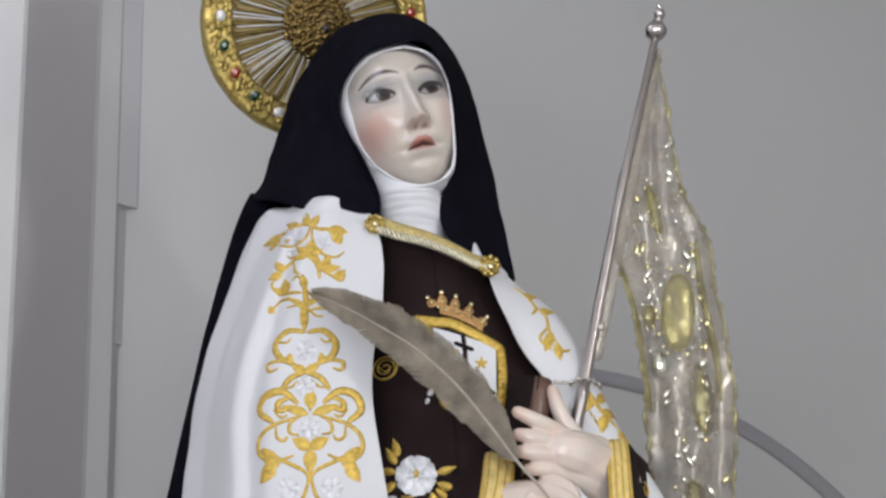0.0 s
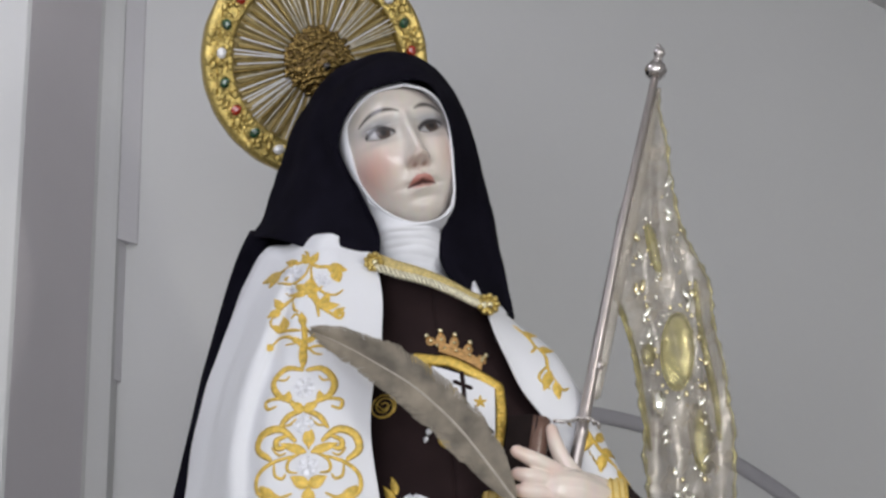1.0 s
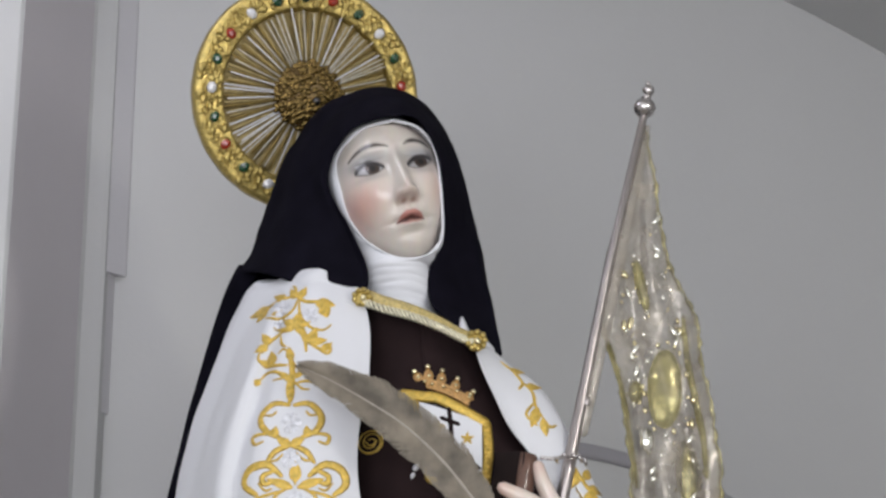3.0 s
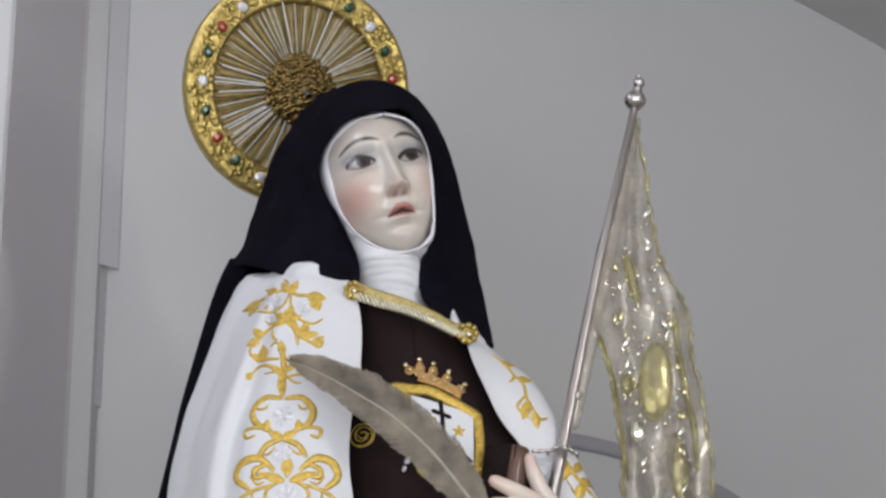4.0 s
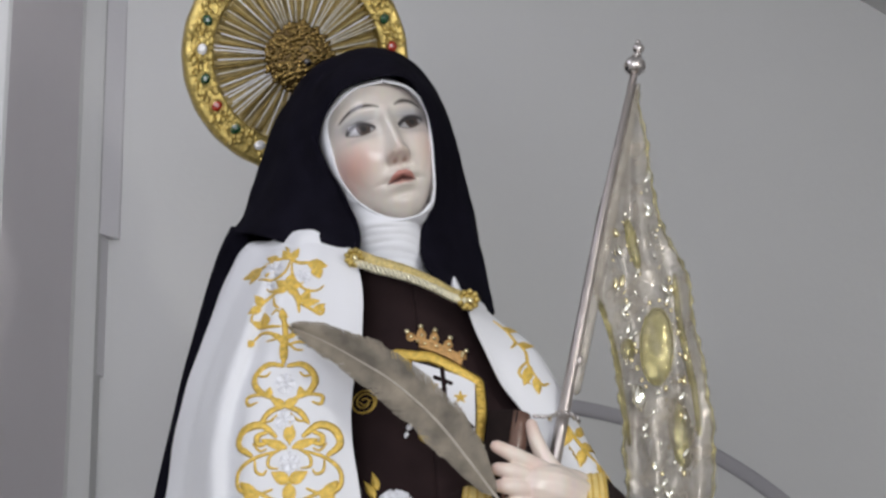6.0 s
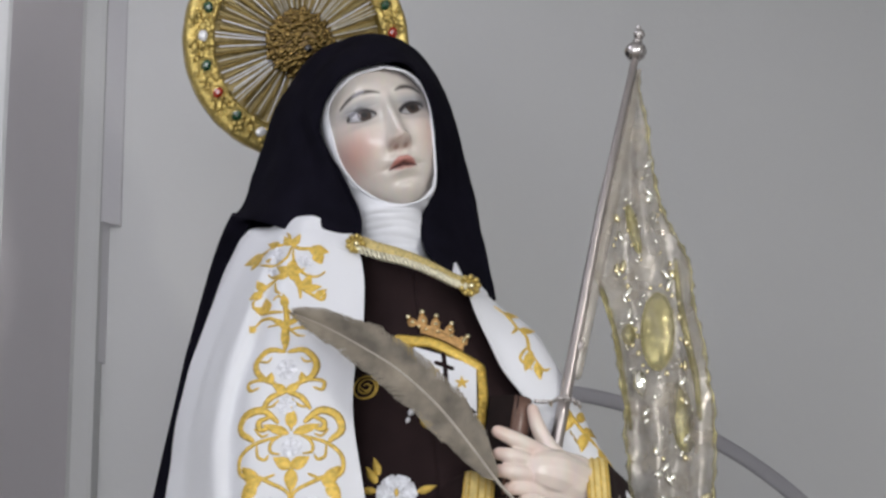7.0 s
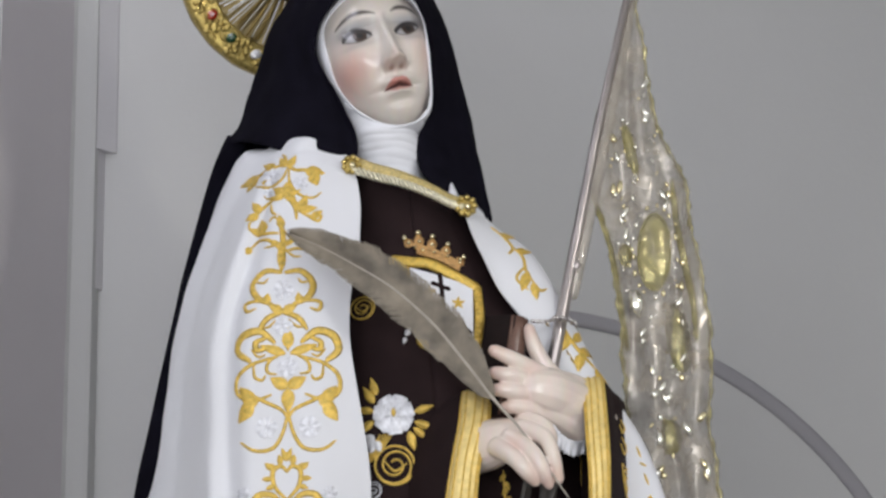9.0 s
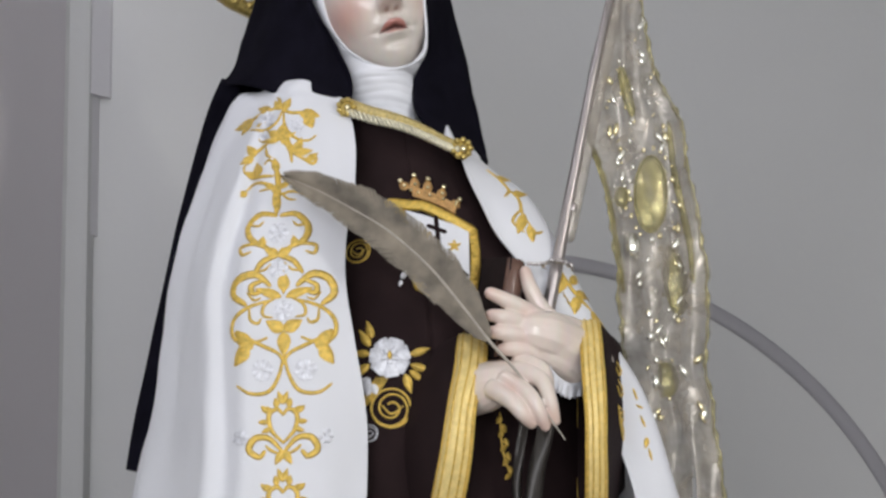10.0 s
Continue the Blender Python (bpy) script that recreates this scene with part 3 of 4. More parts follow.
        p.y += deep * 0.007 * math.sin(i * 0.50 - j * 0.03) * math.exp(-((j - 98) / 14) ** 2)
        p.z -= deep * 0.004 * math.exp(-((i - 20 - 0.1 * j) / 3) ** 2) * math.exp(-((j - 30) / 18) ** 2)
add_grid(bm, ripple(ripple(hood, 0.07, 0.004), 0.022, 0.0012))
part("hood", bm, BLACK, veil, thick=0.003)
bm = bmesh.new()
fall = loft([
    [(-0.240, 2.585, 2.366), (-0.268, 2.615, 2.390), (-0.236, 2.800, 2.446), (-0.038, 2.840, 2.467), (0.094, 2.720, 2.306)],
    [(-0.270, 2.638, 2.333), (-0.302, 2.675, 2.337), (-0.242, 2.870, 2.411), (-0.039, 2.900, 2.418), (0.103, 2.760, 2.281)],
    [(-0.310, 2.677, 2.234), (-0.335, 2.715, 2.237), (-0.269, 2.900, 2.286), (-0.040, 2.940, 2.294), (0.111, 2.800, 2.201)],
    [(-0.332, 2.690, 2.157), (-0.353, 2.730, 2.171), (-0.259, 2.920, 2.216), (-0.030, 2.970, 2.222), (0.141, 2.840, 2.166)],
    [(-0.357, 2.692, 2.004), (-0.381, 2.730, 2.006), (-0.262, 2.940, 2.024), (-0.035, 2.990, 2.027), (0.135, 2.860, 1.998)],
    [(-0.375, 2.695, 1.891), (-0.402, 2.740, 1.909), (-0.264, 2.950, 1.916), (-0.038, 3.000, 1.916), (0.132, 2.870, 1.892)],
    [(-0.396, 2.702, 1.822), (-0.415, 2.750, 1.828), (-0.264, 2.950, 1.807), (-0.041, 3.000, 1.806), (0.128, 2.870, 1.787)]], 60, 60)
add_grid(bm, ripple(fall, 0.08, 0.004, (1, 1, 0.4)))
part("back_fall", bm, BLACK, veil, thick=0.003)

# ---- habit ----
habit = thing("habit", "dark brown woollen habit with embroidered scapular and wide sleeves", "habit")
rings = []
for z, cx, hw, yf, yb, tilt in ((2.285, -0.005, 0.085, 2.490, 2.66, 0.42), (2.255, 0.0, 0.105, 2.472, 2.70, 0.36), (2.20, 0.005, 0.120, 2.460, 2.74, 0.12), (2.10, 0.02, 0.165, 2.440, 2.78, 0),
                                (1.95, 0.03, 0.215, 2.425, 2.80, 0), (1.80, 0.03, 0.25, 2.425, 2.82, 0), (1.40, 0.03, 0.30, 2.43, 2.86, 0), (0.85, 0.03, 0.34, 2.43, 2.90, 0)):
    cy = (yf + yb) / 2
    rings.append([(cx + hw * math.sin(a) * (1 - 0.15 * math.cos(a) ** 2), cy - (cy - yf) * math.copysign(abs(math.cos(a)) ** 0.75, math.cos(a)), z - tilt * hw * math.sin(a))
                  for a in (2 * math.pi * i / 24 for i in range(25))])
robe = loft(rings, 97, 90)
for row in robe:
    for p in row:
        if p.z < 2.15 and p.y < 2.6:
            p.y += 0.004 * math.sin(p.x * 55 + p.z * 4) * min(1.0, (2.15 - p.z) * 3)
robe = ripple(robe, 0.1, 0.004)
ROBE = tree_of(robe)
bm = bmesh.new()
add_grid(bm, robe)
part("robe", bm, BROWN, habit, thick=0.002)


def sleeve(cuff, mouth, elbow, radius, elbow_radius, axis_tilt, label):
    """A wide hanging sleeve: cuff and elbow centres, half-heights and half-depths, with a yellow braid round its mouth."""
    def ring(c, rad, tilt, n=49):
        c = Vector(c)
        out = []
        for i in range(n):
            a = 2 * math.pi * i / (n - 1)
            z = rad[0] * math.cos(a)
            out.append(c + Vector((tilt * z, -rad[1] * math.sin(a), z)))
        return out
    a, b, e = ring(cuff, radius, axis_tilt), ring(mouth, radius, axis_tilt), ring(elbow, elbow_radius, axis_tilt * 0.6)
    bm = bmesh.new()
    mid = [p.lerp(q, 0.5) + Vector((0, -0.006, 0)) for p, q in zip(b, e)]
    g = ripple(loft([a, b, mid, e], 73, 24), 0.09, 0.005)
    add_grid(bm, g)
    sl = part("sleeve", bm, BROWN, habit, label, thick=0.003)
    bm = bmesh.new()
    rows = []
    for i, row in enumerate(g[:9]):
        c = sum(row, Vector()) / len(row)
        lift = 0.0034 + 0.0016 * (i % 2)
        rows.append([p + Vector((0, p.y - c.y, (p.z - c.z) * 0.5)).normalized() * lift for p in row])
    add_grid(bm, rows)
    braid = part("braid", bm, BAND, sl, "yellow gold braid round the sleeve", thick=0.0015)
    for i in (0, 1, 3, 5, 7, 8):
        bm = bmesh.new()
        add_tube(bm, [p + Vector((0, -0.001, 0)) for p in rows[i]], 0.0012, 6, round_ends=False)
        part("ridge", bm, THREAD, braid)
    return g


SLEEVE_A = sleeve((0.081, 2.430, 1.818), (0.046, 2.430, 1.827), (-0.071, 2.600, 1.859), (0.128, 0.075), (0.11, 0.06), 0.19, "wide brown sleeve")
SLEEVE_B = sleeve((0.223, 2.425, 1.831), (0.251, 2.430, 1.833), (0.291, 2.560, 1.862), (0.132, 0.07), (0.10, 0.05), 0.02, "wide brown sleeve")

# ---- mantle ----
mantle = thing("mantle", "white cloth mantle with gold embroidery, fastened at the neck", "mantle")
folds = [
    [(-0.080, 2.478, 2.306), (-0.114, 2.480, 2.327), (-0.151, 2.490, 2.341), (-0.203, 2.560, 2.351), (-0.045, 2.740, 2.405), (0.070, 2.600, 2.293), (0.083, 2.470, 2.233)],
    [(-0.069, 2.455, 2.251), (-0.135, 2.455, 2.277), (-0.200, 2.482, 2.282), (-0.249, 2.628, 2.348), (-0.038, 2.790, 2.384), (0.115, 2.550, 2.223), (0.083, 2.452, 2.207)],
    [(-0.070, 2.428, 2.159), (-0.143, 2.415, 2.148), (-0.238, 2.445, 2.156), (-0.301, 2.687, 2.246), (-0.039, 2.840, 2.268), (0.175, 2.527, 2.160), (0.117, 2.442, 2.109)],
    [(-0.084, 2.408, 2.051), (-0.165, 2.392, 2.042), (-0.268, 2.435, 2.037), (-0.333, 2.701, 2.118), (-0.030, 2.870, 2.151), (0.249, 2.530, 1.998), (0.169, 2.460, 2.028)],
    [(-0.060, 2.405, 1.875), (-0.159, 2.385, 1.874), (-0.272, 2.425, 1.890), (-0.360, 2.706, 1.939), (-0.026, 2.900, 1.955), (0.300, 2.520, 1.891), (0.238, 2.478, 1.911)],
    [(-0.061, 2.405, 1.740), (-0.161, 2.385, 1.735), (-0.278, 2.415, 1.741), (-0.397, 2.706, 1.782), (-0.031, 2.920, 1.788), (0.336, 2.520, 1.741), (0.295, 2.455, 1.735)],
    [(-0.10, 2.40, 1.35), (-0.22, 2.37, 1.35), (-0.34, 2.40, 1.35), (-0.46, 2.64, 1.35), (0.0, 2.97, 1.35), (0.42, 2.54, 1.35), (0.33, 2.45, 1.35)],
    [(-0.11, 2.40, 0.86), (-0.24, 2.36, 0.86), (-0.38, 2.40, 0.86), (-0.50, 2.65, 0.86), (0.0, 3.0, 0.86), (0.50, 2.55, 0.86), (0.38, 2.45, 0.86)]]
cloak = loft(folds, 180, 150)
for i, row in enumerate(cloak):
    deep = min(1.0, max(0.0, (i - 14) / 30))
    for j, p in enumerate(row):
        p.y += deep * (0.006 * math.exp(-((j - 70) / 5) ** 2) - 0.010 * math.exp(-((j - 60) / 3.5) ** 2) + 0.013 * math.exp(-((j - 52) / 3.5) ** 2) - 0.003 * math.exp(-((j - 42 - i * 0.03) / 4) ** 2))
        p.x += deep * 0.006 * math.sin(j * 0.55 + 1) * math.exp(-((j - 78) / 8) ** 2)
cloak[:16] = ripple(cloak[:16], 0.028, 0.005, (0.5, 1, 1.6))
cloak = ripple(ripple(cloak, 0.11, 0.006, (1, 1, 0.35)), 0.035, 0.0022, (1, 1, 0.5))
CLOAK = tree_of(cloak)
bm = bmesh.new()
add_grid(bm, cloak)
part("cloth", bm, WHITE, mantle, thick=0.003)

# ---- mantle embroidery ----
U = 0.00076


def embroider(anchor, strokes=(), leaves=(), rosettes=(), mirror=True, tree=None, parent=None, mat=None, name="embroidery", label="gold thread scrollwork"):
    """One stitched motif. strokes: width and (across, up) points; leaves: across, up, degrees, length, width; all in stitches from the anchor."""
    tree, parent = tree or CLOAK, parent or mantle
    ob = None
    for sign in ((1, -1) if mirror else (1,)):
        half = None
        for w, *pts in strokes:
            bm = bmesh.new()
            stitch(bm, tree, [(anchor[0] + sign * x * U, anchor[1] + y * U) for x, y in pts], 1.25 * w * U)
            piece = part("scroll" if half else name, bm, mat or THREAD, half or parent, "" if half else label)
            half = half or piece
        for x, y, a, length, width in leaves:
            bm = bmesh.new()
            leaf(bm, tree, anchor[0] + sign * x * U, anchor[1] + y * U, a if sign == 1 else 180 - a, 1.12 * length * U, 1.2 * width * U)
            part("leaf", bm, mat or THREAD, half)
        ob = ob or half
    for x, y, r in rosettes:
        bm = bmesh.new()
        cx, cz = anchor[0] + x * U, anchor[1] + y * U
        stitch(bm, tree, spiral(cx, cz, r * 0.4 * U, 0.08 * r * U, 40, 1.2), 3 * U, taper=False)
        rosette = part("rosette", bm, SILVER_THREAD, parent, "silver-white stitched rosette")
        for i in range(6):
            bm = bmesh.new()
            leaf(bm, tree, cx + 0.2 * r * U * math.cos(i), cz + 0.2 * r * U * math.sin(i), 60 * i + 15, r * 0.85 * U, r * 0.95 * U, 0.0018, 0.78)
            part("petal", bm, SILVER_THREAD, rosette)
    return ob


# large double scroll
embroider((-0.164, 1.950),
          [(13, (24, 95), (50, 116), (78, 108), (86, 82), (66, 62)), (9, (38, 104), (56, 96), (54, 82), (40, 84)), (7, (18, 70), (60, 58), (86, 36), (86, 6), (60, -8), (30, 2)),
           (5, (12, 74), (34, 60), (36, 42), (20, 38)), (5, (60, 54), (58, 34), (46, 28), (40, 36)), (6, (0, -45), (10, -26), (42, -10), (76, 8), (84, 14)),
           (6, (1, -28), (8, -62), (26, -92), (58, -96), (80, -80)), (4, (64, 84), (52, 70), (40, 74))],
          [(0, 14, 30, 32, 19), (60, -14, 55, 34, 19), (62, -14, -55, 34, 20), (52, -8, -20, 26, 16), (4, 74, 20, 44, 14)],
          [(0, 50, 17), (-37, -56, 18), (37, -56, 18)])
embroider((-0.164, 1.947), [(5, (0, 84), (0, 92), (0, 100))], [(0, 88, 90, 34, 18), (0, 16, 270, 38, 20)], mirror=False, name="embroidery")
# heart-shaped scroll above it
embroider((-0.171, 2.090),
          [(11, (4, 42), (32, 44), (52, 20), (44, -6), (18, -20)), (6, (26, -16), (50, -12), (66, -16), (62, -30), (48, -26)), (9, (0, -34), (26, -44), (42, -66)),
           (4, (50, 26), (34, 22), (26, 30)), (4, (10, -46), (24, -60), (40, -62))],
          [(0, -34, 30, 26, 14), (30, -18, 100, 18, 12)], [(0, 8, 18), (0, -58, 17)])
# upright stem with side sprays
embroider((-0.1754, 2.2393),
          [(9, (-2, -48), (5, -95), (1, -152)), (5, (3, -68), (18, -86), (40, -96), (60, -102)), (6, (2, -116), (-16, -92), (-38, -85), (-56, -97)), (5, (3, -118), (25, -108), (48, -112), (66, -127)), (4, (2, -95), (-10, -102), (-28, -104)), (4, (6, -106), (22, -122), (36, -124))],
          [(2, -68, 100, 26, 12), (3, -150, 92, 50, 13), (4, -102, 30, 26, 9), (0, -102, 150, 24, 9), (-55, -97, 230, 14, 12)], [], mirror=False)
# open scroll below the shoulder
embroider((-0.1754, 2.2393),
          [(7, (0, 4), (-22, -8), (-44, -22), (-53, -42)), (5, (-18, -12), (-16, -30), (-8, -38)), (6, (10, -2), (24, -22), (28, -48)), (6, (30, -30), (50, -42), (66, -52), (73, -40)), (7, (-60, -58), (-45, -70), (-24, -74), (-4, -77)), (4, (-4, -50), (-12, -42), (-20, -50)), (5, (-34, 10), (-22, 2), (-6, 4)), (4, (-56, -42), (-60, -50), (-58, -60))],
          [(7, 4, 80, 26, 15), (7, 4, 20, 26, 14), (7, 4, -40, 24, 14), (7, 4, 140, 26, 15), (7, 4, 200, 24, 13), (-40, -26, 120, 24, 14), (-44, -28, 210, 22, 14), (34, -30, 70, 30, 15), (34, -30, 10, 28, 14), (34, -28, 130, 24, 13), (55, -46, 40, 22, 12), (-32, -72, 95, 28, 17), (-38, -68, 150, 18, 11)], [(-24, 14, 11)], mirror=False)
# sprig on the shoulder
embroider((-0.1754, 2.2393),
          [(8, (-70, 60), (-44, 64), (-20, 70), (4, 74)), (7, (4, 74), (22, 58), (44, 56), (66, 49)), (6, (-50, 36), (-24, 27), (0, 38), (10, 64)), (5, (13, 62), (14, 32), (32, 4), (56, -4), (71, 7)), (5, (8, 68), (4, 90), (-2, 100))],
          [(-44, 60, 185, 36, 20), (-50, 58, 230, 26, 16), (42, 54, -10, 32, 20), (55, 47, -70, 24, 18), (10, 64, 60, 26, 14), (8, 66, 120, 24, 14), (-14, 72, 150, 24, 14), (-38, 38, 20, 18, 9)], [(-22, 50, 17), (34, 26, 14)], mirror=False)
# crowned heart motifs lower down
for anchor in ((-0.166, 1.829), (-0.167, 1.728), (-0.168, 1.60), (-0.170, 1.46), (-0.175, 1.32)):
    embroider(anchor,
              [(7, (0, -22), (20, 0), (24, 26), (10, 36), (0, 26)), (10, (4, -34), (24, -14), (48, -14), (58, -34), (42, -46), (32, -36)), (5, (8, -40), (22, -34), (30, -26)), (4, (18, 34), (28, 40))],
              [(24, 30, 40, 16, 9), (26, 14, 0, 15, 8), (22, 2, -20, 14, 8), (0, -34, 300, 26, 12), (10, 38, 80, 16, 9), (0, 44, 70, 22, 9)],
              [(-72, -12, 12), (72, -12, 12)])
# gold sprays on the other front edge
embroider((0.153, 2.136), [(6, (-52, 84), (-30, 64), (-14, 40), (-22, 26)), (6, (-16, 44), (4, 22), (8, -8), (22, -30)), (5, (6, 0), (-10, -24), (10, -44)), (5, (20, -28), (32, -44), (44, -40))],
          [(-34, 66, 20, 26, 16), (-8, 34, 10, 26, 14), (12, -10, 250, 36, 16), (20, -30, 280, 30, 14)], mirror=False)
embroider((0.230, 2.008), [(8, (-30, 58), (-14, 30), (4, 6), (24, -14)), (6, (0, 8), (22, 8), (36, -6)), (5, (24, -16), (40, -34), (52, -54))],
          [(-22, 44, 250, 30, 18), (-4, 14, 0, 34, 16), (0, 8, 260, 30, 16), (26, -18, 300, 30, 12), (-10, 30, 60, 26, 14)], mirror=False)
embroider((0.311, 1.831), [(4, (-14, 70), (-8, 50)), (4, (-4, 20), (2, 0)), (4, (6, -40), (10, -60)), (4, (-10, 40), (0, 34))], [(4, -20, 260, 18, 8)], mirror=False)

# ---- scapular embroidery ----


def patch(bm, tree, corners, lift=0.0012, n=9):
    """A flat stitched field between four corners (x, z), laid on the cloth."""
    a, b, c, d = [Vector(q) for q in corners]
    rows = []
    for i in range(n):
        t = i / (n - 1)
        row = []
        for j in range(n):
            s = j / (n - 1)
            p = a.lerp(b, s).lerp(d.lerp(c, s), t)
            row.append(on_surface(tree, p.x, p.y, lift)[0])
        rows.append(row)
    add_grid(bm, rows)


shield_bm = bmesh.new()
patch(shield_bm, ROBE, ((-0.000, 2.135), (0.084, 2.107), (0.083, 2.035), (0.017, 2.025)))
shield = part("shield", shield_bm, LINEN, habit, "white embroidered shield with a brown cross")
bm = bmesh.new()
for w, *pts in ((0.0165, (-0.023, 2.148), (0.003, 2.143), (0.026, 2.140), (0.051, 2.127), (0.088, 2.107)),
                (0.015, (0.090, 2.108), (0.0925, 2.068), (0.089, 2.020)),
                (0.014, (-0.012, 2.145), (0.004, 2.093), (0.014, 2.026)),
                (0.013, (0.014, 2.026), (0.050, 2.008), (0.085, 2.013))):
    stitch(bm, ROBE, pts, w, taper=False, height=0.0032, n=24)
part("frame", bm, THREAD, shield, "gold braid frame")
for k in range(14):
    p = Vector((0.089, 2.106)).lerp(Vector((0.090, 2.022)), k / 13)
    q, n = on_surface(ROBE, p.x + 0.002 * (-1) ** k, p.y, 0.003)
    bm = bmesh.new()
    add_ball(bm, q, 0.0028, 8, 5)
    part("sequin", bm, THREAD, shield)
bm = bmesh.new()
stitch(bm, ROBE, [(0.040, 2.124), (0.042, 2.103), (0.044, 2.071)], 0.0075, taper=False, height=0.003)
stitch(bm, ROBE, [(0.030, 2.111), (0.052, 2.102)], 0.0075, taper=False, height=0.003)
patch(bm, ROBE, ((0.043, 2.077), (0.048, 2.073), (0.083, 2.039), (0.022, 2.018)), 0.0022)
part("cross", bm, BROWN, shield, "dark brown cross on a hill")
for p in ((0.064, 2.082), (0.026, 2.098), (0.051, 2.035)):
    bm = bmesh.new()
    for i in range(5):
        leaf(bm, ROBE, p[0], p[1], 90 + 72 * i, 0.009, 0.005, 0.003)
    part("star", bm, THREAD, shield, "small gold star")
bm = bmesh.new()
patch(bm, ROBE, ((0.002, 2.170), (0.070, 2.141), (0.066, 2.132), (0.013, 2.156)), 0.0022, 13)
stitch(bm, ROBE, [(0.011, 2.157), (0.040, 2.147), (0.066, 2.132)], 0.006, taper=False, height=0.004, n=20)
stitch(bm, ROBE, [(0.000, 2.171), (0.034, 2.160), (0.072, 2.141)], 0.005, taper=False, height=0.004, n=20)
crown = part("crown", bm, COPPER_THREAD, habit, "copper-gold embroidered crown with sequins")
for (x0, z0), (x1, z1) in (((0.003, 2.166), (-0.006, 2.178)), ((0.014, 2.164), (0.012, 2.185)), ((0.030, 2.160), (0.031, 2.179)), ((0.048, 2.153), (0.051, 2.168)), ((0.065, 2.143), (0.072, 2.150))):
    d = Vector((x1 - x0, z1 - z0))
    bm = bmesh.new()
    leaf(bm, ROBE, x0, z0, math.degrees(math.atan2(d.y, d.x)), d.length * 1.1, 0.013, 0.003)
    point = part("crown_point", bm, COPPER_THREAD, crown)
    for k, (f, r) in enumerate(((1.0, 0.0042), (0.35, 0.0030), (-0.25, 0.0026))):
        bm = bmesh.new()
        add_ball(bm, on_surface(ROBE, x0 + d.x * f + 0.003 * (k == 2), z0 + d.y * f, 0.004)[0], r, 10, 6)
        part("sequin", bm, PALE_GOLD, point)


def rose(x, z, r, mat, label, tree=None, turns=1.8):
    bm = bmesh.new()
    tree = tree or ROBE
    stitch(bm, tree, spiral(x, z, r, r * 0.25, 200, turns, 22), r * 0.13, taper=False, n=44, height=0.003)
    stitch(bm, tree, spiral(x, z, r, r, 0, 1, 14), r * 0.14, taper=False, n=28, height=0.003)
    stitch(bm, tree, [(x - r * 0.5, z + r * 0.2), (x, z - r * 0.3), (x + r * 0.6, z + r * 0.1)], r * 0.14, n=10, height=0.003)
    return part("rose", bm, mat, habit, label)


rose(*(-0.066, 2.083), 0.0165, THREAD, "gold thread rose")
rose(*(-0.026, 1.860), 0.026, THREAD, "gold thread rose")
rose(*(-0.055, 1.828), 0.011, SILVER_THREAD, "small silver thread curl")
fx, fz = (-0.026, 1.928)
bm = bmesh.new()
for i in range(7):
    leaf(bm, ROBE, fx + 0.004 * math.cos(i * 0.9), fz + 0.004 * math.sin(i * 0.9), 51.4 * i + 20, 0.023, 0.024, 0.003, 0.74)
for i in range(5):
    leaf(bm, ROBE, fx, fz + 0.002, 72 * i + 50, 0.012, 0.012, 0.005, 0.76)
flower = part("flower", bm, SILVER_THREAD, habit, "large white stitched flower")
bm = bmesh.new()
q, n = on_surface(ROBE, fx, fz + 0.002, 0.006)
add_ball(bm, q, 0.0045, 10, 6, (0.7, 0.7, 1.3))
part("flower_centre", bm, THREAD, flower, "gold flower centre")
bm = bmesh.new()
for x, y, a, length, w in ((-34, 22, 120, 36, 15), (-30, 36, 105, 34, 14), (-36, -10, 215, 36, 15), (-34, 8, 170, 34, 13), (36, 4, 15, 36, 14), (36, -14, -20, 40, 14), (26, -30, -75, 36, 16), (34, -24, -40, 34, 12)):
    leaf(bm, ROBE, fx + x * U, fz + y * U, a, length * U, w * U, 0.003)
for k in range(5):
    stitch(bm, ROBE, [(fx + (-4 - 5 * k) * U, fz - 34 * U), (fx + (-20 - 6 * k) * U, fz - (58 + 2 * k) * U), (fx + (-36 - 5 * k) * U, fz - (78 + 4 * k) * U)], 4 * U, height=0.0025)
part("flower_leaves", bm, THREAD, habit, "gold stitched leaves round the flower")
bm = bmesh.new()
for i in range(4):
    leaf(bm, ROBE, fx - 34 * U, fz - 46 * U, 150 + 50 * i, 22 * U, 18 * U, 0.003)
part("flower", bm, SILVER_THREAD, habit, "half-hidden white stitched flower")
bm = bmesh.new()
leaf(bm, ROBE, *(-0.008, 2.037), 60, 0.014, 0.008, 0.003)
leaf(bm, ROBE, *(-0.008, 2.035), 250, 0.010, 0.006, 0.003)
part("leaf", bm, SILVER_THREAD, habit, "pale stitched leaf")
bm = bmesh.new()
for k in range(9):
    p = Vector((0.119, 1.846)).lerp(Vector((0.128, 1.771)), k / 8)
    leaf(bm, ROBE, p.x, p.y, 230 + 60 * (k % 2), 0.012, 0.007, 0.003)
stitch(bm, ROBE, [(0.117, 1.851), (0.119, 1.804), (0.128, 1.769)], 0.004, height=0.003)
part("hem_embroidery", bm, THREAD, habit, "dull gold stitched border")
SLEEVE_TREE = tree_of(SLEEVE_B)
bm = bmesh.new()
for p, r in (((0.279, 1.910), 0.009), ((0.279, 1.882), 0.011)):
    stitch(bm, SLEEVE_TREE, [(p[0] - r * 0.2, p[1] + r), (p[0] + r * 0.5, p[1]), (p[0], p[1] - r), (p[0] - r * 0.5, p[1])], 0.004, n=12, height=0.003)
